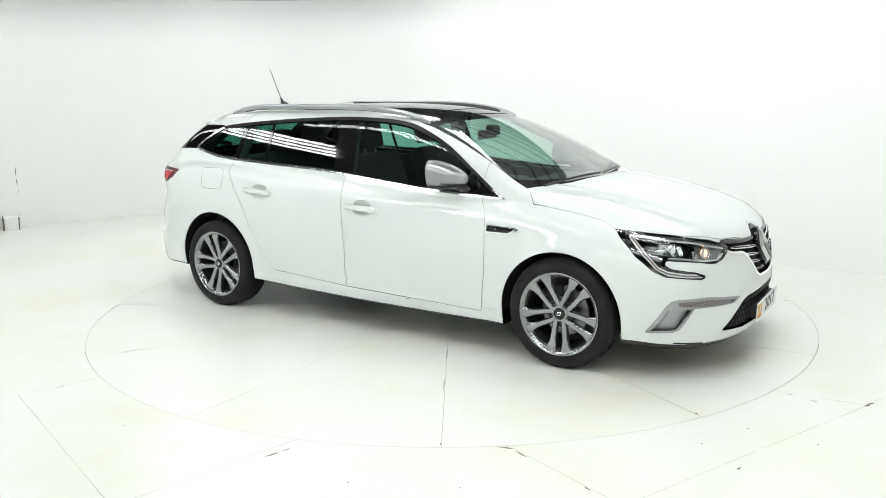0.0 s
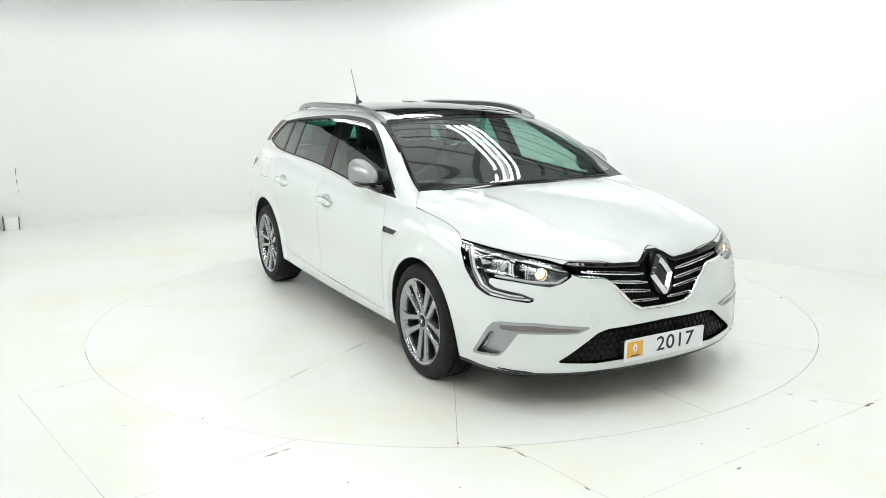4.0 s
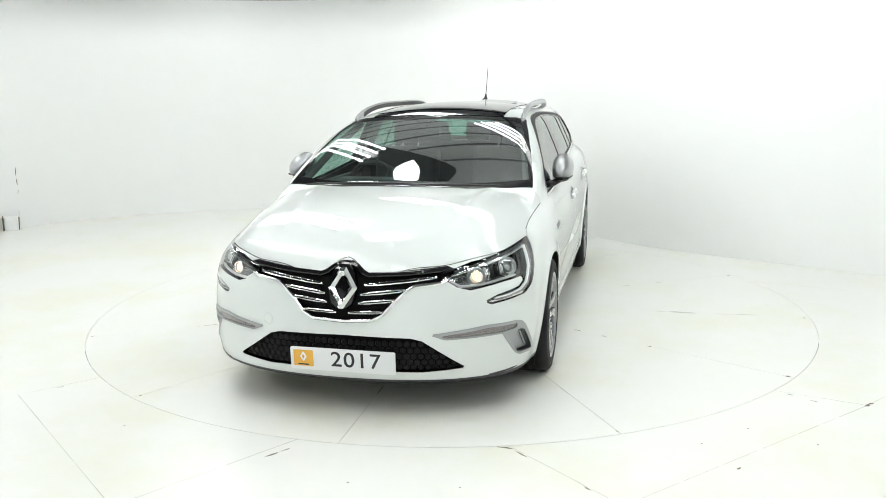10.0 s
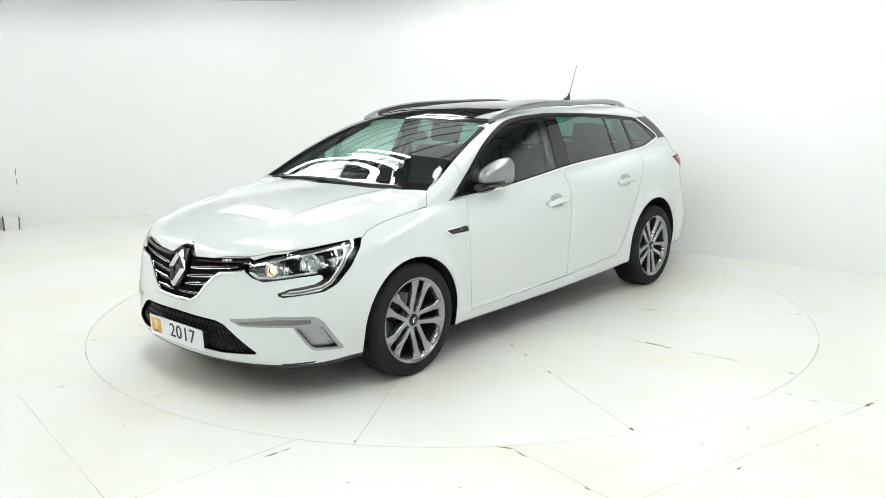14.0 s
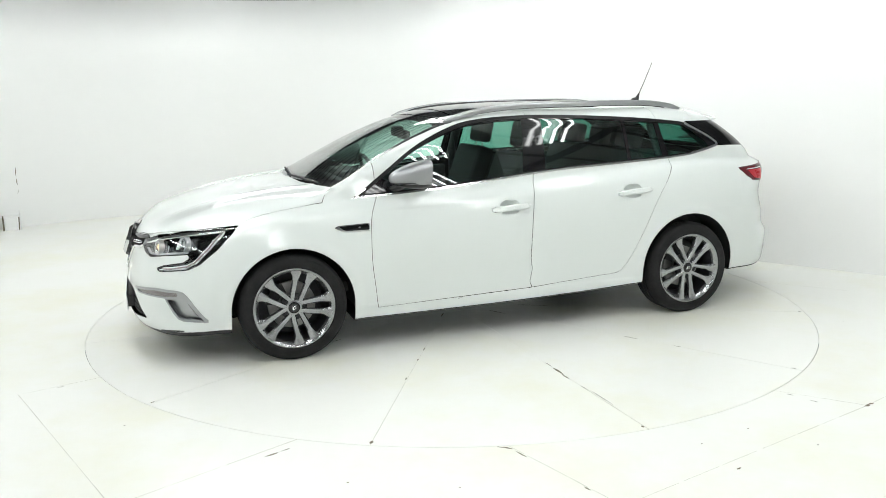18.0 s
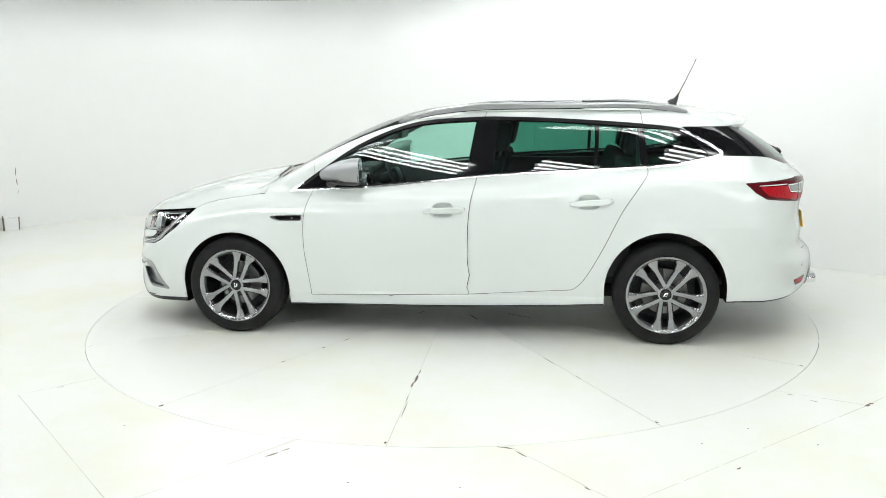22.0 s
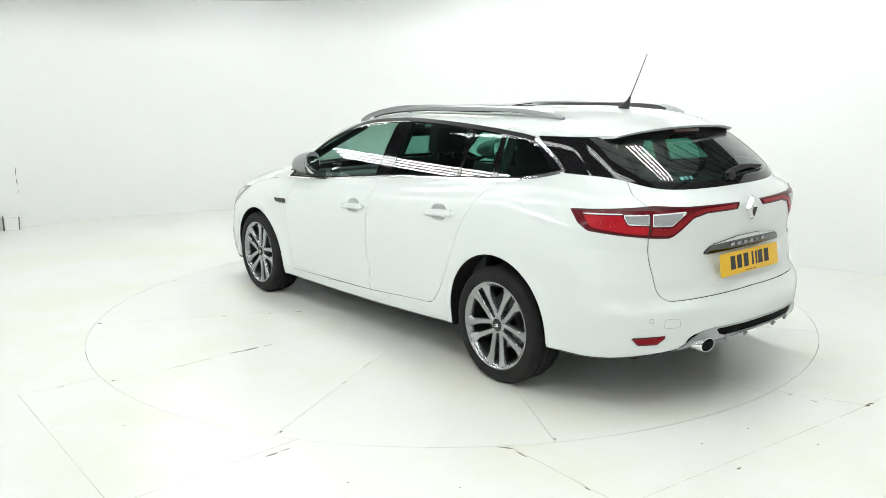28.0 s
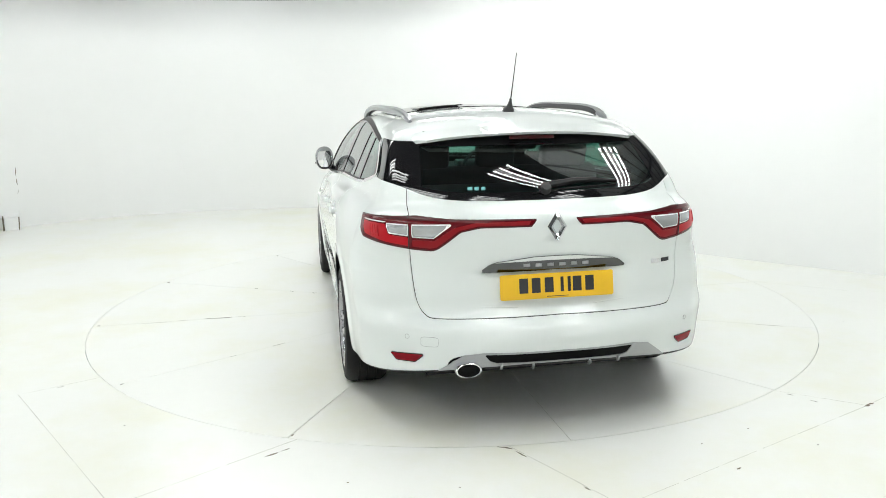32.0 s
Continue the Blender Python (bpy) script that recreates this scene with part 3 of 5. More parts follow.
HEADLIGHT = [(-1.675, .706), (-1.485, .747), (-1.197, .779), (-.845, .803), (-.852, .76), (-.915, .677), (-1.015, .602), (-1.10, .572), (-1.391, .548), (-1.45, .563),
             (-1.342, .591), (-1.157, .613), (-1.108, .634), (-1.115, .655), (-1.282, .646), (-1.526, .621), (-1.607, .638), (-1.69, .680)]
GRILLE = [(-.1, .752), (.035, .752), (.075, .724), (.102, .706), (.305, .717), (.483, .734), (.52, .72), (.50, .672), (.451, .658), (.343, .645), (.303, .622), (.249, .573), (.195, .512), (.145, .486), (0, .478), (-.1, .478)]
INTAKE = [(-.1, .417), (.328, .407), (.381, .393), (.582, .258), (.382, .241), (.195, .244), (-.1, .244)]
FOG = [(-1.806, .424), (-1.438, .455), (-1.20, .454), (-1.15, .446), (-1.109, .419), (-.979, .267), (-1.17, .278), (-1.205, .288), (-1.239, .313), (-1.327, .402), (-1.712, .396), (-1.753, .408)]
DLO = [(.985, .917), (.751, .927), (.40, .947), (.051, .980), (-.194, 1.004), (-.473, 1.025), (-.822, 1.041), (-1.242, 1.062), (-1.419, 1.077), (-1.56, 1.103), (-1.655, 1.125), (-1.678, 1.142), (-1.665, 1.160),
       (-1.605, 1.204), (-1.505, 1.257), (-1.44, 1.290), (-1.395, 1.301), (-1.262, 1.317), (-1.017, 1.338), (-.665, 1.359), (-.311, 1.370), (-.132, 1.366), (.047, 1.357), (.226, 1.331), (.403, 1.272), (.578, 1.189), (.753, 1.073), (.893, .976)]
SCREEN_EDGE = [(-.1, .94), (.690, .94), (.732, .955), (.748, .985), (.739, 1.03), (.689, 1.17), (.638, 1.28), (.598, 1.338), (.53, 1.354), (.3, 1.369), (0, 1.376), (-.1, 1.376)]
HOOD = [(1.238, -.1), (1.238, 0), (1.195, .37), (1.105, .66), (1.085, .74), (1.153, .803), (1.324, .788), (1.471, .778), (1.58, .778), (1.64, .795), (1.72, .84), (2.5, .84), (2.5, -.1)]
DOOR_LINE = [(.832, .921), (.871, .829), (.885, .728), (.885, .551), (.868, .405), (.852, .258)]


def bend(pts, steps=4):
    """An open line drawn smoothly through its points."""
    pts = np.array(pts, float)
    a, b, c, d = np.concatenate([pts[:1], pts[:-2]]), pts[:-1], pts[1:], np.concatenate([pts[2:], pts[-1:]])
    out = [.5 * (2 * b + (c - a) * k + (2 * a - 5 * b + 4 * c - d) * k ** 2 + (3 * b - a - 3 * c + d) * k ** 3) for k in np.arange(steps) / steps]
    return np.stack(out, 1).reshape(-1, 2).tolist() + [pts[-1].tolist()]


DLO = DLO[:15] + bend(DLO[15:], 3)
PILLAR_LINE = [(-.172, .286), (-.153, .330), (-.171, .412)] + bend([(-.165, .440), (-.159, .510), (-.160, .60), (-.164, .718), (-.172, .81), (-.183, .888), (-.211, 1.008)])
REAR_LINE = [(-.69, .322), (-.769, .326), (-.821, .344), (-.889, .424), (-.986, .603), (-1.083, .806), (-1.187, .963), (-1.225, 1.015), (-1.238, 1.040), (-1.235, 1.063)]
DOOR_LINE, REAR_LINE = bend(DOOR_LINE), bend(REAR_LINE)
FRONT_DOOR = DOOR_LINE + PILLAR_LINE + [(-.25, 1.4), (.83, 1.4)]
REAR_DOOR = PILLAR_LINE[::-1] + REAR_LINE + [(-1.2, 1.4), (-.22, 1.4)]
TAILGATE = [(-.1, 1.5), (.75, 1.5)] + bend([(.625, 1.12), (.637, 1.0), (.640, .9), (.632, .758), (.622, .658), (.608, .602), (.580, .562), (.535, .549), (.35, .551)]) + [(0, .557), (-.1, .557)]
TAIL = [(-.985, .978), (-1.25, .990), (-1.523, 1.002), (-1.745, .989), (-1.944, .987), (-2.166, .985), (-2.149, .951), (-1.897, .950), (-1.797, .932), (-1.719, .884), (-1.665, .855), (-1.63, .846), (-1.512, .851), (-1.314, .866), (-1.093, .884), (-1.03, .918)]
TAIL_CLEAR = [(-1.318, .962), (-1.488, .964), (-1.488, .914), (-1.352, .919)]
TAIL_CLEAR_IN = [(-1.514, .964), (-1.752, .968), (-1.648, .906), (-1.514, .908)]
TAIL_RED = [(-1.075, .955), (-1.312, .957), (-1.346, .913), (-1.488, .907), (-1.488, .868), (-1.30, .882), (-1.12, .902), (-1.085, .930)]
TAIL_RED_IN = [(-1.512, .897), (-1.650, .895), (-1.757, .952), (-1.87, .973), (-2.140, .976), (-2.130, .959), (-1.885, .959), (-1.79, .941), (-1.712, .894), (-1.66, .866), (-1.62, .860), (-1.512, .866)]
REFLECTOR = [(-1.382, .388), (-1.634, .394), (-1.56, .350), (-1.43, .350)]
back_edge = spline((0, 1.057), (.3, 1.057), (.45, 1.062), (.55, 1.078), (.61, 1.099), (.66, 1.117), (.72, 1.130))


def backlight(p):
    line = (p[:, 0] + 1.452 + (1.290 - p[:, 2]) * 1.42) * .57
    return np.maximum(np.maximum(line, back_edge(np.minimum(p[:, 1], .75)) - p[:, 2]), p[:, 2] - np.where(p[:, 1] > .5, 1.304, 1.345))


whole = cut(skin(.0145), lambda p: -p[:, 1])[0]
whole[0][np.abs(whole[0][:, 1]) < 1e-3, 1] = 0
rest = cut(whole, lambda p: np.where(p[:, 1] > .5, arch(p[:, 0], p[:, 2]), 1))[1]
bottom, rest = cut(rest, lambda p: p[:, 2] - keel(p[:, 0]) - .012)
dlo, rest = cut(rest, outline(sides, DLO, left))
aft_glass, rest = cut(rest, backlight)
hood_fn = outline(plan, HOOD, lambda p: (hood_front(p[:, 1]) - p[:, 2]) * .8)
lamp_fn = outline(front_corner, HEADLIGHT, ahead(1.5))
lamp, rest = cut(rest, lamp_fn)
bonnet, rest = cut(rest, hood_fn)
wind, rest = cut(rest, outline(face_on, SCREEN_EDGE, ahead(.15)))
grille, rest = cut(rest, outline(face_on, GRILLE, ahead(1.9)))
intake, rest = cut(rest, outline(face_on, INTAKE, ahead(1.9)))
fog, rest = cut(rest, outline(front_corner, FOG, ahead(1.6)))
tail_lamp, rest = cut(rest, outline(rear_corner, TAIL, behind(-1.6)))
reflector, rest = cut(rest, outline(rear_corner, REFLECTOR, behind(-1.8)))
hatch_lid, rest = cut(rest, outline(face_on, TAILGATE, behind(-1.80)))
front_door, rest = cut(rest, outline(sides, FRONT_DOOR, left))
rear_door, rest = cut(rest, outline(sides, REAR_DOOR, left))
CUP_X, CUP_Z = .066, .045


def cup_at(x, z):
    """A rounded hole behind a door handle."""
    return lambda p: np.maximum(((np.abs(p[:, 0] - x) / CUP_X) ** 2.6 + (np.abs(p[:, 2] - z) / CUP_Z) ** 2.6 - 1) * .02, left(p))


front_door = cut(front_door, cup_at(-.010, .817))[1]
rear_door = cut(rear_door, cup_at(-.892, .871))[1]
bumper, rest = cut(rest, lambda p: (1.70 + (p[:, 2] - .48) * .62) - p[:, 0])
fender, rest = cut(rest, outline(sides, [(.6, .1), (2, .1), (2, .95), (1.152, .907), (.97, .915), (.6, .927)], left))
aft_bumper, rest = cut(rest, lambda p: np.maximum(p[:, 0] + 1.68, p[:, 2] - .545 - .10 * (p[:, 0] + 2.2)))
roof_skin, rest = cut(rest, lambda p: np.maximum(np.maximum(p[:, 1] - .53, 1.30 - p[:, 2]), -1.52 - p[:, 0]))


def shrink(m, fns, g=GAP):
    """Leaves out a joint along each of the outlines."""
    for fn in fns:
        m = cut(m, lambda p: fn(p) + g)[0]
    return m


sunroof, roof_skin = cut(roof_skin, lambda p: np.maximum(np.maximum(p[:, 1] - .475, -.86 - p[:, 0]), -9 + p[:, 0] * 0))
glass_roof, roof_trim = cut(sunroof, lambda p: np.maximum(np.maximum(p[:, 1] - .455, -.84 - p[:, 0]), p[:, 0] - .22))
boot_bar, hatch_lid = cut(hatch_lid, outline(face_on, [(-.1, .820), (.10, .816), (.265, .796), (.30, .785), (.345, .750), (0, .757), (-.1, .757)], behind(-1.8)))
insert, aft_bumper = cut(aft_bumper, outline(face_on, [(-.1, .410), (.345, .403), (.318, .372), (.29, .364), (-.1, .370)], behind(-1.8)))
valance, aft_bumper = cut(aft_bumper, outline(face_on, [(-.1, .416), (.345, .410), (.43, .398), (.475, .365), (.54, .316), (.57, .29), (.57, .1), (-.1, .1)], behind(-1.8)))
chin, bumper = cut(bumper, lambda p: p[:, 2] - keel(p[:, 0]) - .030)
SKIN_PARTS = [bonnet, bumper, fender, front_door, rear_door, rest, aft_bumper, hatch_lid, roof_skin]
panel("bonnet", both(shrink(bonnet, [hood_fn], .0030)), PAINT, car, "white bonnet with two raised creases")
panel("front_bumper", both(bumper), PAINT, car)
panel("chin_spoiler", both(chin), BLACK, car, "black lower bumper lip")
panel("roof", both(roof_skin), PAINT, car)
panel("sunroof_trim", both(roof_trim), PIANO, car, "gloss black roof band", fold=.01)
panel("tailgate", both(shrink(hatch_lid, [outline(face_on, TAILGATE, behind(-1.80))], .0036)), PAINT, car)
panel("rear_bumper", both(aft_bumper), PAINT, car)
panel("body_shell", both(rest), PAINT, car, "white side frame with pillars, sills and rear wings")
panel("underbody", both(bottom), UNDER, car, fold=0)
fd = shrink(front_door, [outline(sides, FRONT_DOOR, left)], .0036)
rd = shrink(rear_door, [outline(sides, [(x + .0028, z) for x, z in PILLAR_LINE[::-1]] + REAR_LINE + [(-1.2, 1.4), (-.22, 1.4)], left)], .0036)
fe = shrink(fender, [lambda p: np.maximum(-outline(sides, FRONT_DOOR, left)(p), -1)], 0)
doors = {}
for turned, side in ((lambda m: m, 0), (other, 1)):
    doors["front", side] = panel("front_door", turned(fd), PAINT, car)
    doors["rear", side] = panel("rear_door", turned(rd), PAINT, car)
    panel("front_wing", turned(fe), PAINT, car)
# A near-black copy of the skin gives the panel gaps their depth shade.
lining = [both((v - n * .014, n, t)) for v, n, t in SKIN_PARTS]
panel("inner_shell", (np.concatenate([m[0] for m in lining]), np.concatenate([m[1] for m in lining]),
      np.concatenate([m[2] + sum(len(k[0]) for k in lining[:i]) for i, m in enumerate(lining)])), UNDER, car, "dark inner body shell", fold=0)

# glass: the screen, the side windows between their pillars, the rear window
pane_fn = outline(face_on, SCREEN_EDGE, ahead(.15), -.024)
glass, frit = cut(wind, lambda p: np.maximum(pane_fn(p), (p[:, 0] - 1.165 + .30 * p[:, 1] ** 2) * .5))
panel("windscreen", both(glass), SCREEN, car, "clear green-tinted windscreen", lift=-.003, fold=0).visible_shadow = False
panel("windscreen_border", both(frit), PIANO, car, "black windscreen border", lift=-.003, fold=0)
band = outline(sides, DLO, None, -.011)
wide_band = outline(sides, DLO, None, -.015)
chrome_low, dlo = cut(dlo, lambda p: np.maximum(-band(p), p[:, 2] - belt(p[:, 0]) - .045))
chrome_back, dlo = cut(dlo, lambda p: np.maximum(-wide_band(p), p[:, 0] + 1.425))
dlo_glass, dlo_rim = cut(dlo, outline(sides, DLO, left, -.020))
PANES = (("front_door_window", bend([(.787, 1.025), (.613, 1.148), (.402, 1.246), (.225, 1.304), (.047, 1.329), (-.193, 1.341)]) + [(-.120, .90), (.70, .90), (.65, .98)], PANE),
         ("rear_door_window", [(-.332, 1.345), (-.665, 1.335), (-.923, 1.316), (-.915, .95), (-.295, .95)], TINTED),
         ("rear_door_vent_window", [(-.948, 1.314), (-1.175, 1.298), (-1.207, .95), (-.938, .95)], TINTED),
         ("rear_side_window", [(-1.213, 1.296), (-1.380, 1.282), (-1.47, 1.24), (-1.57, 1.165), (-1.59, 1.140), (-1.575, 1.124), (-1.40, 1.098), (-1.25, 1.0)], TINTED))
for name, pts, mat in PANES:
    w, dlo_glass = cut(dlo_glass, outline(sides, pts, left))
    for turned, side in ((lambda m: m, 0), (other, 1)):
        holder = doors["front", side] if "front" in name else doors["rear", side] if "door" in name else car
        panel(name, turned(w), mat, holder, lift=-.004, fold=0).visible_shadow = False
for turned in (lambda m: m, other):
    panel("window_frame", turned(dlo_glass), PIANO, car, "gloss black window pillars", lift=-.001, fold=.004)
    panel("window_seal", turned(dlo_rim), HEX_BLACK, car, "black rubber window surround", lift=.001, fold=.006)
    panel("window_trim", turned(chrome_low), CHROME, car, "chrome strip under the side windows", lift=.005, fold=.012)
    panel("window_trim", turned(chrome_back), CHROME, car, "broad chrome rear end of the window trim", lift=.005, fold=.012)
rear_pane, rear_border = cut(aft_glass, lambda p: np.maximum(np.maximum(p[:, 1] - .545 - (1.2 - p[:, 2]) * .18, back_edge(p[:, 1]) + .035 - p[:, 2]), p[:, 2] - 1.285))
panel("rear_window", both(rear_pane), TINTED, car, "dark tinted rear window", lift=-.003, fold=0).visible_shadow = False
panel("rear_window_border", both(rear_border), PIANO, car, "gloss black rear window surround", lift=-.002, fold=.006)
panel("sunroof_glass", both(glass_roof), PIANO, car, "black glass roof panel", lift=.003, fold=.01)


# ---- places on the skin ----
def meet(start, end):
    """Where the way from a point outside to a point inside meets the skin, with the normal there."""
    a, b = np.array(start, float), np.array(end, float)
    for _ in range(3):
        line = a + (b - a) * np.linspace(0, 1, 60)[:, None]
        k = max(1, int(np.argmax(body(*line.T) < 0)))
        a, b = line[k - 1], line[k]
    e = np.eye(3) * .002
    f = body(*np.concatenate([b + e, b - e]).T)
    g = f[:3] - f[3:]
    return Vector(b), Vector(g).normalized()


def at_side(x, z):
    return meet((x, 1.2, z), (x, .1, z))


def at_front(y, z):
    return meet((2.6, y, z), (1.2, y, z))


def at_rear(y, z):
    return meet((-2.7, y, z), (-1.3, y, z))


def at_top(x, y):
    return meet((x, y, 1.8), (x, y, .7))


def at_front_corner(u, z):
    return meet((1.25 - u, 1.25, z), (.2 - u, .2, z))


def at_rear_corner(u, z):
    return meet((u - 1.25, 1.25, z), (u, 0, z))


def seat_on(p, n, up=(0, 0, 1), out=0.0):
    """A frame on the skin: z along the normal, y upward."""
    z = Vector(n).normalized()
    x = Vector(up).cross(z).normalized()
    y = z.cross(x)
    return Matrix.Translation(p + z * out) @ Matrix((x, y, z)).transposed().to_4x4()


def flip(bm, yes):
    if yes:
        bmesh.ops.scale(bm, vec=(1, -1, 1), verts=bm.verts)
    return bm


def bar(places, wide, high, out=0.0, taper=True):
    """A rounded bar laid along places on the skin."""
    bm = bmesh.new()
    pts = [p + n * out for p, n in places]
    rings = []
    k = len(pts)
    for i, (p, n) in enumerate(zip(pts, [n for _, n in places])):
        d = (pts[min(i + 1, k - 1)] - pts[max(i - 1, 0)]).normalized()
        s = n.cross(d).normalized()
        w = (wide[i] if isinstance(wide, (list, tuple)) else wide) * (.55 if taper and i in (0, k - 1) else 1) / 2
        prof = ((-w, -high), (-w, high * .45), (-w * .55, high), (w * .55, high), (w, high * .45), (w, -high))
        rings.append([bm.verts.new(p + s * a + n * b) for a, b in prof])
    for p, q in zip(rings, rings[1:]):
        for j in range(6):
            bm.faces.new((p[j], p[(j + 1) % 6], q[(j + 1) % 6], q[j]))
    bm.faces.new(rings[0])
    bm.faces.new(rings[-1][::-1])
    return bm


def run(f, a, b, n=10):
    """Places along a straight line between two points of a view."""
    return [f(a[0] + (b[0] - a[0]) * i / n, a[1] + (b[1] - a[1]) * i / n) for i in range(n + 1)]


def runs(f, pts, n=6):
    out = []
    for a, b in zip(pts, pts[1:]):
        out += run(f, a, b, n)[:-1]
    return out + [f(*pts[-1])]


SIDES = ((lambda m: m, False), (other, True))


def sunk(m, depth):
    v, n, t = m
    return v - n * depth, n, t


# ---- lamps, grille and front end ----
for turned, right in SIDES:
    lamp_body = panel("headlight", turned(sunk(lamp, .050)), DIMMED_CHROME, car, "wraparound headlight with a lit halogen lamp", fold=-.050)
    panel("lens", turned(lamp), CLEAR, lamp_body, "clear lens", fold=0).visible_shadow = False
    top = runs(at_front_corner, [(-1.63, .693), (-1.40, .735), (-1.15, .762), (-.925, .776)])
    part("light_strip", flip(bar(top, .014, .006, -.010), right), CHROME, lamp_body, "chrome strip")
    part("brow", flip(bar(runs(at_front_corner, [(-1.60, .712), (-1.25, .765), (-.90, .788)]), .012, .004, -.012), right), SATIN, lamp_body)
    tail_strip = runs(at_front_corner, [(-.925, .776), (-.975, .690), (-1.055, .615), (-1.12, .592), (-1.26, .575), (-1.36, .569)])
    part("light_strip", flip(bar(tail_strip, .020, .007, -.009), right), GUIDE, lamp_body, "pale running light strip")
    part("strip_core", flip(bar(tail_strip, .009, .003, -.001), right), STRIP_GREY, lamp_body, "grey core of the light strip")
    part("light_guide", flip(bar(runs(at_front_corner, [(-1.12, .580), (-1.30, .566), (-1.40, .561)]), .007, .004, -.006), right), WHITE_PLATE, lamp_body)
    for pts, deep in (([(-1.665, .688), (-1.47, .722), (-1.375, .737), (-1.355, .652), (-1.50, .632), (-1.60, .648)], .030), ([(-1.27, .748), (-1.10, .760), (-1.075, .69), (-1.20, .668), (-1.28, .69)], .032)):
        panel("reflector_tray", turned(sunk(cut(lamp, outline(front_corner, pts))[0], deep)), TRAY, lamp_body, "grey reflector tray", fold=-.004)
    floor_strip = runs(at_front_corner, [(-1.64, .668), (-1.58, .640), (-1.45, .643), (-1.28, .660), (-1.14, .668)])
    part("reflector_rim", flip(bar(floor_strip, .012, .006, -.022), right), LAMP_GREY, lamp_body)
    for (u, z), r, lit in (((-1.465, .684), .034, True), ((-1.195, .716), .036, False)):
        p, n = at_front_corner(u, z)
        aim = (n * .35 + Vector((1, .18, 0)) * .65).normalized()
        m = seat_on(p - n * (.021 if lit else .028), aim)
        part("bowl", flip(lathe([(r * .30, -.014), (r * .75, -.006), (r * 1.15, .006), (r * 1.25, .010), (r * 1.32, .004), (r * 1.3, -.02)], 28, "z"), False), LAMP_GREY, lamp_body).data.transform(m)
        ob = lamp_body.children[-1]
        dome = lathe([(.0006, .017), (r * .35, .0155), (r * .62, .010), (r * .74, 0), (r * .74, -.012)], 24, "z")
        eye = part("projector_lens", dome, CLEAR, lamp_body, m=m)
        bulb = part("bulb", lathe([(.0005, .004), (r * .46, .002), (r * .68, -.005), (r * .70, -.016)], 16, "z"), WARM if lit else LAMP_GREY, lamp_body, "lit warm white lamp" if lit else "", m=m)
        ring = part("ring", lathe([(r * .74, .003), (r * .80, .008), (r * .92, .006), (r * .95, -.006)], 28, "z"), CHROME, lamp_body, m=m)
        for o in (ob, eye, ring, bulb):
            if right:
                o.data.transform(Matrix.Diagonal((1, -1, 1, 1)))
                o.data.flip_normals()
        for k in range(3):
            uu = u + (.075 if lit else -.07) + .012 * k
            part("fin", flip(bar(run(at_front_corner, (uu, z - .03), (uu + .01, z + .02), 4), .006, .004, -.034), right), LAMP_GREY, lamp_body)
    fog_rim, fog_in = None, None
    light = outline(front_corner, [(-1.745, .416), (-1.43, .440), (-1.19, .440), (-1.205, .418), (-1.33, .411), (-1.70, .404)])
    scoop = outline(front_corner, [(-1.305, .398), (-1.16, .407), (-1.125, .398), (-1.02, .283), (-1.17, .290), (-1.20, .300)])
    strip, frame_ = cut(fog, light)
    hole_, frame_ = cut(frame_, scoop)
    surround = panel("fog_light_surround", turned(frame_), SILVER, car, "silver angular bumper corner trim", lift=.004, fold=.03)
    panel("fog_light", turned(sunk(strip, .004)), STRIP_GREY, surround, "grey strip lamp", fold=0)
    panel("fog_lens", turned(strip), CLEAR, surround, fold=0).visible_shadow = False
    a_, b_ = cut(hole_, lambda p: .0 + (1.165 + (p[:, 1] - p[:, 0])) * .9 - (p[:, 2] - .345) * .6)
    panel("duct", turned(sunk(hole_, .028)), SILVER, surround, "grey air duct", fold=-.03)
    part("duct_slot", flip(bar(run(at_front_corner, (-1.13, .392), (-1.05, .30), 6), .022, .004, -.024), right), RIM_METAL, surround)

grille_body = panel("grille", both(sunk(grille, .024)), DEEP, car, "gloss black grille with chrome slats", fold=-.024)
lip = runs(at_front, [(-.49, .675), (-.451, .660), (-.343, .648), (-.303, .624), (-.249, .575), (-.195, .514), (-.145, .488), (0, .481), (.145, .488), (.195, .514), (.249, .575), (.303, .624), (.343, .648), (.451, .660), (.49, .675)], 4)
part("grille_trim", bar(lip, .015, .006, .004), CHROME, grille_body, "thin chrome edge")
crown = runs(at_front, [(-.50, .722), (-.305, .704), (-.12, .694), (-.088, .705), (-.06, .728), (-.035, .738), (.035, .738), (.06, .728), (.088, .705), (.12, .694), (.305, .704), (.50, .722)], 4)
part("grille_crown", bar(crown, .024, .008, -.004), PIANO, grille_body, "gloss black top bar")
for s in (-1, 1):
    for (y0, z0), (y1, z1), w in (((.105, .650), (.440, .686), .015), ((.088, .606), (.300, .630), .014), ((.078, .565), (.262, .584), .014), ((.030, .520), (.196, .527), .013)):
        part("slat", bar(run(at_front, (s * y0, z0), (s * y1, z1), 6), w * 1.2, .006, -.004), CHROME, grille_body)
        part("slat_inlay", bar(run(at_front, (s * (y0 + .008), z0 + .001), (s * (y1 - .008), z1 - .001), 6), w * .40, .002, .003), DEEP, grille_body)
    for z, y0, y1 in ((.630, .12, .33), (.588, .11, .27), (.545, .09, .22)):
        part("slat_bed", bar(run(at_front, (s * y0, z), (s * y1, z + .012), 5), .018, .004, -.018), DEEP, grille_body)


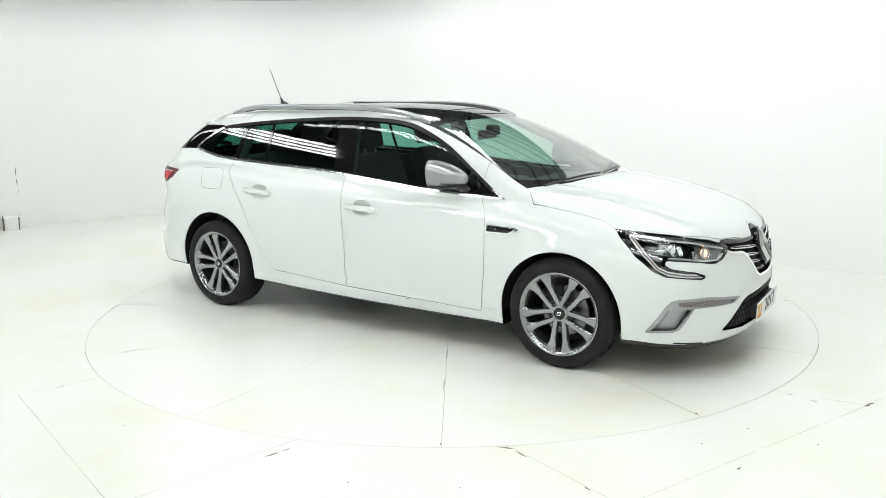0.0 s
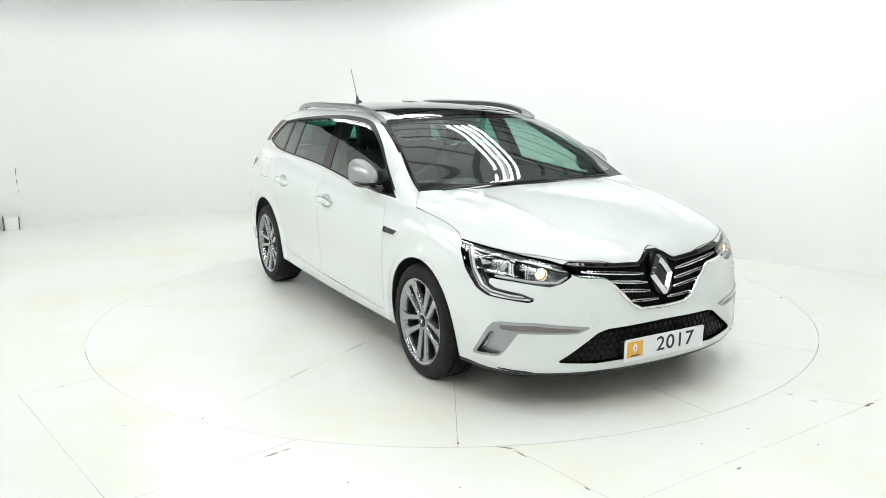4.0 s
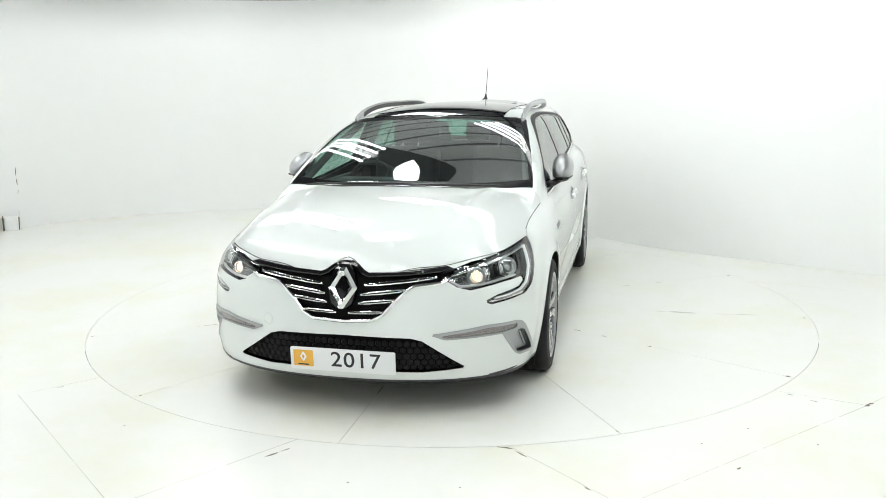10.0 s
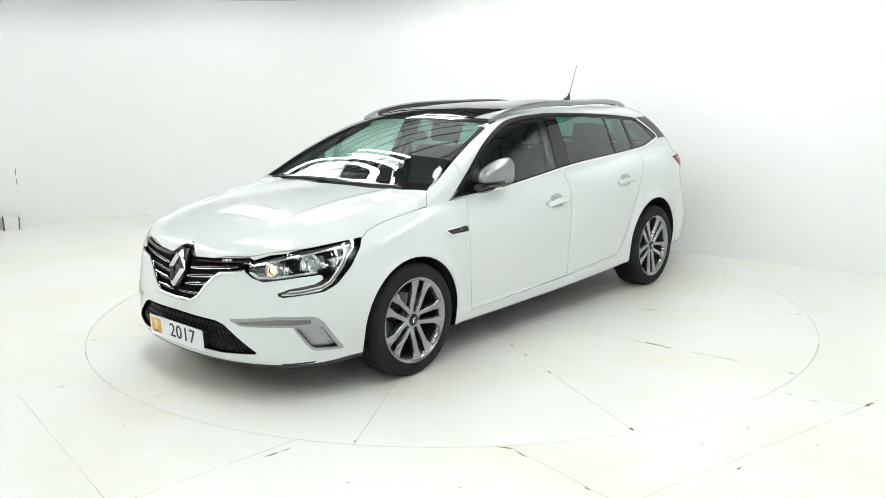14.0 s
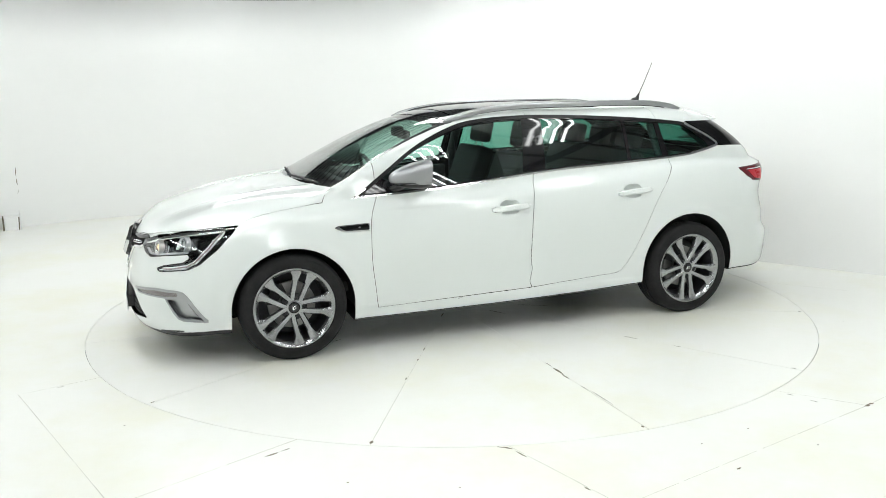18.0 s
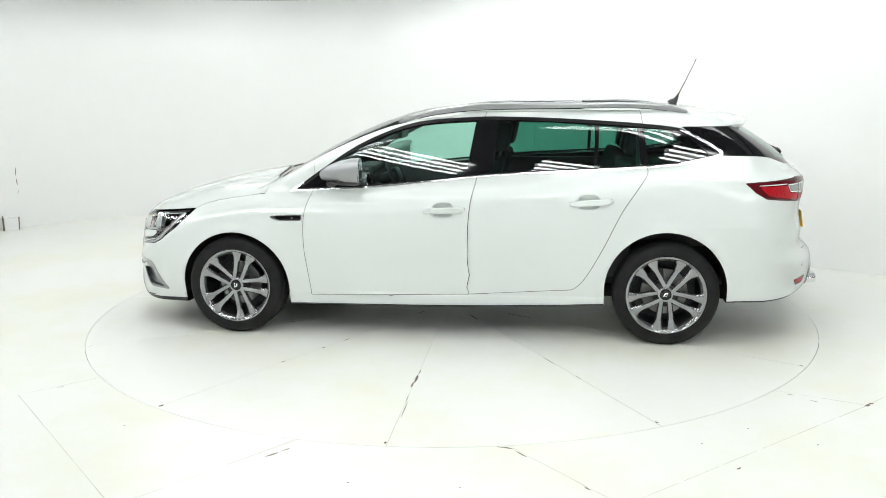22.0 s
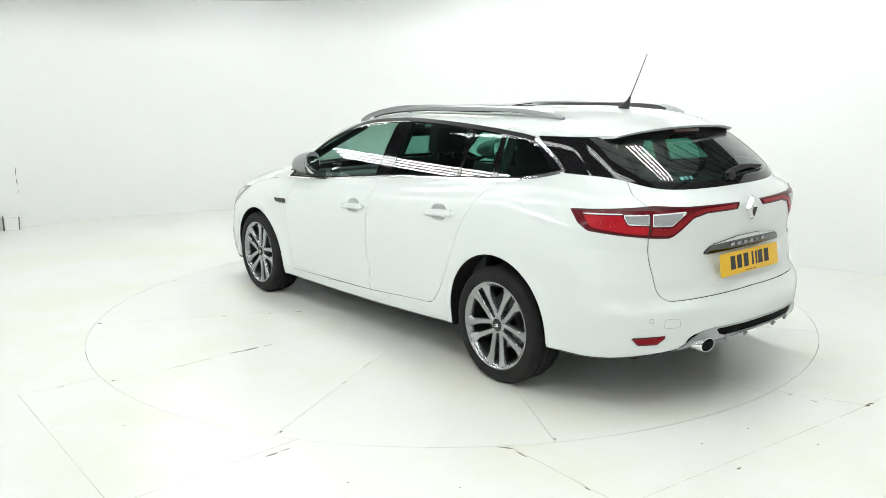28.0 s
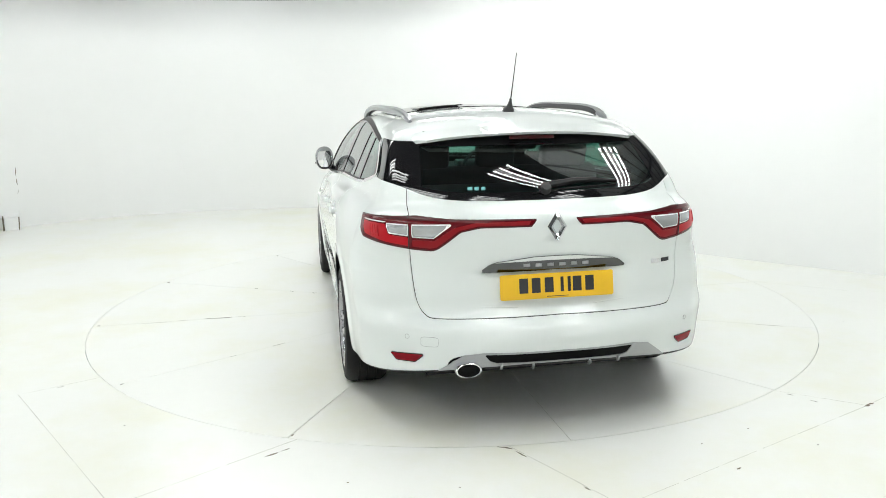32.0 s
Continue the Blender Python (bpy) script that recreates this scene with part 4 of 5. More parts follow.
def diamond(half_w, half_h, rim, depth):
    """A faceted upright lozenge ring."""
    bm = bmesh.new()
    def ring(w, h, z):
        c = .16
        pts = [(w, 0), (w * c, h * (1 - c * .2)), (-w * c, h * (1 - c * .2)), (-w, 0), (-w * c, -h * (1 - c * .2)), (w * c, -h * (1 - c * .2))]
        return [bm.verts.new((x, y, z)) for x, y in pts]
    k = rim
    a, b, c_, d = ring(half_w, half_h, 0), ring(half_w * (1 - k * .5), half_h * (1 - k * .45), depth), ring(half_w * (1 - k), half_h * (1 - k * .9), .003), ring(half_w * (1 - k), half_h * (1 - k * .9), 0)
    for p, q in ((a, b), (b, c_), (c_, d)):
        for i in range(6):
            bm.faces.new((p[i], p[(i + 1) % 6], q[(i + 1) % 6], q[i]))
    return bm


p, n = at_front(0, .634)
badge_m = seat_on(p, n, out=.008)
shield = sheet([(-.072, 0), (-.052, .075), (-.030, .112), (.030, .112), (.052, .075), (.072, 0), (.052, -.075), (.022, -.098), (-.022, -.098), (-.052, -.075)], .035, .006)
part("badge_plinth", shield, PIANO, grille_body, m=badge_m)
part("front_badge", diamond(.074, .102, .50, .018), BADGE_CHROME, car, "chrome lozenge badge", smooth=0, m=badge_m @ Matrix.Translation((0, 0, .002)))

intake_body = panel("lower_intake", both(sunk(intake, .030)), DEEP, car, "black lower air intake with hexagon mesh", fold=-.030)
hexes = bmesh.new()
for row in range(7):
    for col in range(-22, 23):
        y, z = col * .034 + (row % 2) * .017, .256 + row * .0294
        half = .575 - (max(z, .26) - .258) * 1.45
        if abs(y) > half or z > .400:
            continue
        p, n = at_front(y, z)
        m = seat_on(p, n, out=-.026)
        a = [hexes.verts.new(m @ Vector((.0168 * math.sin(k * math.pi / 3), .0168 * math.cos(k * math.pi / 3), 0))) for k in range(6)]
        b = [hexes.verts.new(m @ Vector((.0125 * math.sin(k * math.pi / 3), .0125 * math.cos(k * math.pi / 3), .005))) for k in range(6)]
        for k in range(6):
            hexes.faces.new((a[k], a[(k + 1) % 6], b[(k + 1) % 6], b[k]))
        hexes.faces.new(b)
tagged(part("hexagon_mesh", hexes, HEX_BLACK, intake_body, smooth=0), kind="stuff")


def letters(text, size, m, mat, parent, name, label=""):
    c = bpy.data.curves.new(name, "FONT")
    c.body, c.size, c.extrude, c.offset, c.align_x, c.align_y = text, size, .0006, .0007, "CENTER", "CENTER"
    tmp = new("tmp", c)
    me = bpy.data.meshes.new_from_object(tmp.evaluated_get(bpy.context.evaluated_depsgraph_get()))
    bpy.data.objects.remove(tmp)
    me.transform(m)
    me.materials.clear()
    me.materials.append(mat)
    ob = new(name, me)
    ob.parent = parent
    if label:
        tagged(ob, label)
    return ob


def plate_shape(w, h, r=.006):
    return sheet([(sx * (w / 2 - (0 if k else r)), sy * (h / 2 - (r if k else 0))) for sx, sy, ks in ((1, 1, (1, 0)), (-1, 1, (0, 1)), (-1, -1, (1, 0)), (1, -1, (0, 1))) for k in ks], .004, .0008)


m = Matrix.Translation((2.275, .002, .2915)) @ Matrix.Rotation(radians(90), 4, "Z") @ Matrix.Rotation(radians(90 + 2), 4, "X")
front_plate = part("front_plate", plate_shape(.524, .112), WHITE_PLATE, car, "white plate reading 2017 with an orange card", m=m)
for k, digit in enumerate("2017"):
    letters(digit, .098, m @ Matrix.Translation((.066, .001, .0009)) @ Matrix.Diagonal((1.20, 1.06, 1, 1)) @ Matrix.Translation(((k - 1.5) * .0535, 0, 0)), INK, front_plate, "digit")
part("orange_card", plate_shape(.100, .080, .002), ORANGE, front_plate, "orange card with a pale lozenge", m=m @ Matrix.Translation((-.196, .002, .0016)))
part("card_mark", diamond(.017, .024, .56, .0015), WHITE_PLATE, front_plate, smooth=0, m=m @ Matrix.Translation((-.196, .010, .0018)))
part("card_bar", block(.055, .006, .0012, at=(0, 0, 0)), INK, front_plate, m=m @ Matrix.Translation((-.196, -.029, .0018)), smooth=0)
part("plate_holder", block(.50, .07, .05, .005), BLACK, front_plate, m=m @ Matrix.Translation((0, 0, -.03)))

# small front pieces: tow eye cover, chin slits, wing vents
p, n = at_front(-.395, .462)
part("tow_cover", lathe([(.024, -.001), (.0255, .0008), (.027, .0008), (.0275, -.002)], 32, "z"), PAINT, car, m=seat_on(p, n))
for turned, right in SIDES:
    part("chin_slit", flip(bar(run(at_front_corner, (-1.42, .206), (-1.18, .216), 6), .010, .002, 0), right), BLACK, car)
    vent_pts = [(1.105, .762), (1.078, .772), (.893, .779), (.893, .734), (1.045, .734)]
    v_in = outline(sides, [(1.078, .766), (.896, .773), (.896, .741), (1.040, .741)], left)
    vent_all = cut(cut(whole, outline(sides, vent_pts, left))[0], lambda p: -p[:, 1])[0]
    dark, edge_ = cut(vent_all, v_in)
    wing_vent = panel("wing_vent", turned(edge_), CHROME, car, "chrome-edged black wing vent", lift=.004, fold=.010)
    panel("vent_insert", turned(dark), PIANO, wing_vent, lift=.002, fold=.006)
    p, n = at_side(.955, .757)
    part("vent_mark", flip(block(.010, .006, .003, at=(0, 0, .003), turn=None), False), SILVER, wing_vent, m=(Matrix.Diagonal((1, -1 if right else 1, 1, 1)) @ seat_on(p, n)), smooth=0)

# ---- rear end ----
p_main = outline(rear_corner, TAIL, behind(-1.6), -.007)
for turned, right in SIDES:
    tl = panel("tail_light", turned(tail_lamp), RED_DARK, car, "slim red and clear tail light", lift=.001, fold=.014)
    inner = cut(tail_lamp, lambda p: np.maximum(p_main(p), p[:, 2] - .981))[0]
    for k, (clear_pts, red_pts) in enumerate(((TAIL_CLEAR, TAIL_RED), (TAIL_CLEAR_IN, TAIL_RED_IN))):
        window, inner = cut(inner, outline(rear_corner, clear_pts, None, .001))
        clear_in = cut(window, outline(rear_corner, clear_pts, None, -.0045))[0]
        red, inner = cut(inner, outline(rear_corner, red_pts))
        panel("reversing_lens", turned(window), GUIDE, tl, "bright lens edge", lift=.0032, fold=.003)
        panel("reversing_light", turned(clear_in), REVERSE, tl, "clear ribbed reversing light", lift=.0045, fold=.003)
        panel("lit_lens", turned(red), RED_STRIP if k else RED_GLOW, tl, "deep red lens" if k else "unlit red lens, its bright red put in as emission", lift=.0035, fold=.004)
    panel("red_lens", turned(inner), RED_DEEP, tl, lift=.002, fold=.003)
    part("light_guide", flip(bar(runs(at_rear_corner, [(-1.07, .961), (-1.20, .964), (-1.315, .966)], 5), .006, .002, .003), right), GUIDE, tl, "pale light guide")
    part("lens_joint", flip(bar([at_rear(.640, z) for z in (.856, .90, .95, 1.0)], .004, .002, .003, False), right), BLACK, tl)
    for k in range(4):
        u = -1.17 - .026 * k
        part("lens_rib", flip(bar(run(at_rear_corner, (u, .948), (u - .02, .900), 3), .005, .0015, .004), right), RED_LENS, tl)
    mark = panel("rear_reflector", turned(reflector), PIANO, car, "red bumper reflector", lift=.002, fold=.008)
    panel("reflector_lens", turned(cut(reflector, outline(rear_corner, REFLECTOR, None, -.0045))[0]), RED_MID, mark, "red ribbed lens", lift=.003, fold=.003)
    p, n = at_rear(.664 if not right else .664, .470)
    part("parking_sensor", lathe([(.0090, .0002), (.0093, .0012), (.0110, .0012), (.0115, -.001)], 24, "z"), JOINT_GREY, car, m=Matrix.Diagonal((1, -1 if right else 1, 1, 1)) @ seat_on(p, n))
p, n = at_rear(0, .949)
part("rear_badge", diamond(.045, .062, .56, .016), BADGE_CHROME, car, "chrome lozenge badge", smooth=0, m=seat_on(p, n, out=.002))
# One chrome bar: dark and bright reflections painted as two chrome tones.
handle = panel("boot_trim", both(boot_bar), DIMMED_CHROME, car, "chrome bar above the rear plate, dark reflections put into its colour", lift=.009, fold=.014)
panel("trim_crest", both(cut(boot_bar, lambda p: .800 - .10 * p[:, 1] ** 2 - p[:, 2])[0]), BADGE_CHROME, handle, "upper facet, its brighter reflection put into the colour", lift=.0105, fold=.003)
for k in range(6):
    y = .135 - .054 * k
    p, n = at_rear(y, .780)
    part("letter_bar", block(.030, .015, .0024, .0008), SILVER, handle, "raised silver lettering bar", m=seat_on(p, n, out=.0105), smooth=0)
p, n = at_rear(0, .690)
m = Matrix.Translation((-2.276, 0, .687)) @ Matrix.Rotation(radians(-90), 4, "Z") @ Matrix.Rotation(radians(90 - 9), 4, "X")
rear_plate = part("rear_plate", plate_shape(.524, .112), YELLOW_PLATE, car, "yellow number plate with black bars", m=m)
for x in (-.155, -.098, -.038, .022, .055, .092, .150):
    part("character_bar", block(.014 if x in (.022, .055) else .040, .066, .0012), INK, rear_plate, m=m @ Matrix.Translation((x, .004, .0006)), smooth=0)
part("maker_bar", block(.10, .003, .0008), INK, rear_plate, m=m @ Matrix.Translation((0, -.047, .0004)), smooth=0)
for y, w, mat in ((-.505, .050, CHROME), (-.563, .050, INK)):
    p, n = at_rear(y, .752)
    part("trim_badge", block(w, .018, .003, .0006), mat, car, "small trim level badge", m=seat_on(p, n, out=.001), smooth=0)
for y in (.32, -.32):
    p, n = at_rear(y * .97, .615)
    part("plate_edge", bar(run(at_rear, (y * 1.05, .60), (y * .55, .592), 4), .005, .0015, .0), PAINT, car)
# silver diffuser with its dark insert and fins
diffuser = panel("diffuser", both(valance), SILVER, car, "silver rear diffuser with a black insert", lift=.006, fold=.02)
panel("diffuser_insert", both(insert), DEEP, diffuser, lift=.001, fold=.01)
for y in (-.27, -.13, .13, .27):
    p, n = at_rear(y, .352)
    part("fin", block(.010, .026, .014, .002), SILVER, diffuser, m=seat_on(p, n, out=.010))
p, n = at_rear(.415, .335)
ex_m = Matrix.Translation((-2.320, .415, .337)) @ Matrix.Rotation(radians(-90), 4, "Y") @ Matrix.Diagonal((.72, 1.25, 1, 1))
part("exhaust_tip", lathe([(.040, -.16), (.040, 0), (.0405, .004), (.044, .005), (.047, .002), (.0475, -.02), (.0475, -.16)], 40, "z"), CHROME, car, "oval chrome exhaust tip", m=ex_m)
# Matt black disc and ring stand in for shade in the bore and gap.
part("exhaust_bore", lathe([(.0005, -.007), (.0405, -.007)], 32, "z"), DEEP, car, m=ex_m)
part("exhaust_bezel", bar([at_rear(.415 + .078 * math.cos(a), .345 + .045 * math.sin(a)) for a in np.linspace(0, 2 * math.pi, 25)], .014, .004, -.003, False), DEEP, car)
part("tow_cover", bar([at_rear(.572 + .036 * math.copysign(abs(math.cos(a)) ** .4, math.cos(a)), .452 + .022 * math.copysign(abs(math.sin(a)) ** .4, math.sin(a))) for a in np.linspace(0, 2 * math.pi, 33)], .0018, .0005, 0, False), JOINT_GREY, car)
# fuel flap outline on the right side
flap = [(-1.478, 1.005), (-1.30, 1.010), (-1.262, .985), (-1.255, .90), (-1.275, .866), (-1.40, .862), (-1.462, .872), (-1.478, .91)]
part("fuel_flap_joint", flip(bar(runs(at_side, flap + flap[:1], 4), .0022, .0004, 0, False), True), SATIN, car, "thin joint round the fuel flap")

# spoiler over the rear window
bm = bmesh.new()
rows = []
for i in range(29):
    y = -.625 + 1.25 * i / 28
    tip, tip_z = -1.905 + .20 * y * y, 1.343 - .065 * y * y - .06 * y ** 4
    row = []
    for k in range(9):
        s = k / 8
        x = -1.50 + (tip + 1.50) * s
        if x > -1.70 or k == 0:
            zt = hold = at_top(x, y)[0].z + .003
            kx = x
        else:
            zt = hold + (tip_z - hold) * (x - kx) / (tip - kx)
        row.append((x, y * (1 - .20 * s * s), zt))
    under = [(x + (.012 if k == 8 else 0), yy, z - .006 - .020 * (1 - k / 8) - .006 * (k > 5)) for k, (x, yy, z) in enumerate(row)][::-1]
    rows.append([bm.verts.new(q) for q in row + under])
for p, q in zip(rows, rows[1:]):
    for j in range(len(p)):
        bm.faces.new((p[j], p[(j + 1) % len(p)], q[(j + 1) % len(p)], q[j]))
bm.faces.new(rows[0])
bm.faces.new(rows[-1][::-1])
spoiler = part("roof_spoiler", bm, PAINT, car, "white roof spoiler over the rear window", smooth=50)
part("brake_light", block(.012, .22, .016, .003, at=(-1.868, 0, 1.317)), RED_DARK, spoiler, "dark red high brake light")

# wiper on the rear window
pivot, n = at_rear(.02, 1.098)
wiper = part("rear_wiper", lathe([(.0005, .030), (.020, .029), (.026, .020), (.028, 0)], 24, "z"), SATIN, car, "black rear wiper", m=seat_on(pivot, n))
part("arm", bar([at_rear(y, z) for y, z in ((.05, 1.098), (-.02, 1.112), (-.12, 1.122), (-.22, 1.122), (-.33, 1.112))], [.030, .034, .028, .020, .012], .009, .014), HEX_BLACK, wiper)
part("blade", bar([at_rear(y, z) for y, z in ((.08, 1.083), (-.10, 1.098), (-.33, 1.103))], .008, .005, .005), HEX_BLACK, wiper)
p, n = at_rear(.325, 1.108)
for k, (dx, w) in enumerate(((-.03, .022), (.0, .020), (.03, .018))):
    part("sticker_mark", block(w, .018, .0008), material("teal_sticker", (.10, .34, .34), .5) if k == 0 else bpy.data.materials["teal_sticker"], car, "small teal sticker in the rear window", m=seat_on(p, n, out=.001) @ Matrix.Translation((dx, 0, 0)), smooth=0)

# ---- roof: rails, aerial, raised glass panel ----
for turned, right in SIDES:
    places = []
    for i in range(31):
        s = i / 30
        x = .315 - 1.80 * s
        y = .580 - .008 * math.sin(math.pi * s) - .15 * max(0, s - .5) ** 1.4
        lift = .048 * (1 - abs(2 * s - 1) ** 3.6) ** .7 if 0 < s < 1 else 0
        p, n = at_top(x, y)
        places.append((p + Vector((0, 0, lift)), Vector((0, .25, .97)).normalized()))
    rail = part("roof_rail", flip(bar(places, .030, .015, 0), right), SILVER, car, "satin silver roof rail")
    part("rail_shadow", flip(bar([(p - Vector((0, .015, .008)), n) for p, n in places[2:-2]], .010, .014, 0), right), SATIN, rail, "dark inner side of the rail")
p, n = at_top(-1.474, 0)
aerial = part("aerial", tube([p + Vector((.022, 0, -.004)), p + Vector((.010, 0, .014)), p + Vector((-.004, 0, .026)), p + Vector((-.016, 0, .052)), p + Vector((-.022, 0, .066))], [.034, .028, .017, .008, .006], 14), SATIN, car, "black roof aerial")
part("mast", tube([p + Vector((-.020, 0, .060)), Vector((-1.538, 0, 1.575)), Vector((-1.602, 0, 1.718))], [.0034, .0026, .0022], 8), SATIN, aerial)
bm = bmesh.new()
rows = []
for i in range(9):
    y = .115 + .26 * i / 8
    row = []
    for k in range(7):
        x = -.50 - .35 * k / 6
        row.append((x, y, float(roof(x)) - .13 * y * y - .10 * y ** 4 + .003 + .013 * k / 6))
    rows.append([bm.verts.new(q) for q in row + [(x, y, z - .007) for x, y, z in row[::-1]]])
for p, q in zip(rows, rows[1:]):
    for j in range(len(p)):
        bm.faces.new((p[j], p[(j + 1) % len(p)], q[(j + 1) % len(p)], q[j]))
bm.faces.new(rows[0])
bm.faces.new(rows[-1][::-1])
part("roof_flap", bm, PIANO, car, "black roof glass flap, tilted up at its rear edge")

# ---- sides: handles, mirrors, wipers ----
for turned, right in SIDES:
    for x0, x1, z0, z1 in ((.116, -.143, .807, .822), (-.774, -1.030, .859, .879)):
        line = run(at_side, (x0, z0), (x1, z1), 10)
        line = [(p + Vector((0, (.024 if 0 < i < 10 else .004) - (.008 if i in (1, 9) else 0), 0)), Vector((0, .97, .2))) for i, (p, n) in enumerate(line)]
        top_y = max(p.y for p, _ in line)
        line = [(Vector((p.x, max(p.y, top_y - .012), p.z)), n) for p, n in line]
        pieces = [bar(line, [.024] + [.036] * 4 + [.038] * 5 + [.024], .011, -.004)]
        for k in (0, 1):
            p, n = at_side((x0, x1)[k] + (.012, -.012)[k] * -1, (z0, z1)[k])
            pieces.append(block(.026, .030, .022, .005, at=(p.x, p.y + .006, p.z)))
        part("door_handle", flip(joined(*pieces), right), PAINT, doors["front" if x0 > 0 else "rear", int(right)], "white pull handle")
    for key, x, z in (("front", -.010, .817), ("rear", -.892, .871)):
        bm = bmesh.new()
        rings = []
        for r, d in ((1.03, .001), (1.0, .003), (.93, .007), (.78, .011), (.5, .014), (.2, .015)):
            rings.append([])
            for i in range(28):
                c, s = math.cos(2 * math.pi * i / 28), math.sin(2 * math.pi * i / 28)
                p, n = at_side(x + r * CUP_X * math.copysign(abs(c) ** .77, c), z + r * CUP_Z * math.copysign(abs(s) ** .77, s))
                rings[-1].append(bm.verts.new(p - Vector((0, d, 0))))
        for a, b in zip(rings, rings[1:]):
            for i in range(28):
                bm.faces.new((a[i], a[(i + 1) % 28], b[(i + 1) % 28], b[i]))
        bm.faces.new(rings[-1])
        part("handle_cup", flip(bm, right), PAINT, doors[key, int(right)], "rounded white recess behind the handle", smooth=60)
    bm = bmesh.new()
    bmesh.ops.create_uvsphere(bm, u_segments=40, v_segments=24, radius=1)
    for v in bm.verts:
        c = v.co
        q = Vector([math.copysign(abs(k) ** .86, k) for k in c])
        q.x = max(q.x, -.55)
        k = 1 + .10 * q.x
        v.co = Vector((.600 + .165 * q.x - .004 * q.z, .872 + .064 * q.y * (1 - .16 * q.x), 1.044 + .080 * q.z * (1 - .30 * q.x) - .012 * q.x))
    halves = []
    for side in (1, -1):
        b = bm.copy()
        bmesh.ops.bisect_plane(b, geom=b.verts[:] + b.edges[:] + b.faces[:], plane_co=(.637, .874, .995), plane_no=(.10, 0, -side), clear_outer=True)
        halves.append(b)
    bm.free()
    mirror = part("door_mirror", flip(halves[0], right), SILVER, car, "silver door mirror on a black foot", smooth=60)
    part("mirror_base", flip(halves[1], right), BLACK, mirror, smooth=60)
    back = Matrix(((0, 0, -1, .510), (1, 0, 0, .872), (0, 1, 0, 1.0506), (0, 0, 0, 1)))
    for name, w, h, x, mat, label in (("mirror_rim", .060, .080, 0, BLACK, "black rim round the mirror glass"), ("mirror_glass", .051, .069, .003, MIRROR_CHROME, "mirror glass")):
        ring = [(w * math.copysign(abs(math.cos(a)) ** .8, math.cos(a)), h * math.copysign(abs(math.sin(a)) ** .8, math.sin(a))) for a in np.linspace(0, 2 * math.pi, 33)[:-1]]
        part(name, flip(sheet(ring, .008, .002), False), mat, mirror, label).data.transform(Matrix.Diagonal((1, -1 if right else 1, 1, 1)) @ back @ Matrix.Translation((0, 0, x)))
        if right:
            mirror.children[-1].data.flip_normals()
    foot = tube([(.715, .785, .962), (.70, .83, .968), (.68, .85, .978), (.655, .868, .995)], [.040, .034, .030, .026], 12, flat=.55)
    part("mirror_arm", flip(foot, right), BLACK, mirror)
    part("indicator", flip(tube([(.752, .860, 1.000), (.745, .900, 1.002), (.70, .930, 1.003), (.62, .938, 1.004)], .0035, 8), right), SATIN, mirror)
for y0, y1, x0, x1 in ((-.62, .05, 1.125, 1.195), (.05, .58, 1.215, 1.115)):
    arm = bar([(p + Vector((0, 0, .008)), n) for p, n in (at_top(x0 + (x1 - x0) * i / 8 - .25 * ((y0 + (y1 - y0) * i / 8) ** 2 - y0 ** 2) * 0 + .01, y0 + (y1 - y0) * i / 8) for i in range(9))], .011, .005, .002)
    part("windscreen_wiper", arm, SATIN, car, "black windscreen wiper")


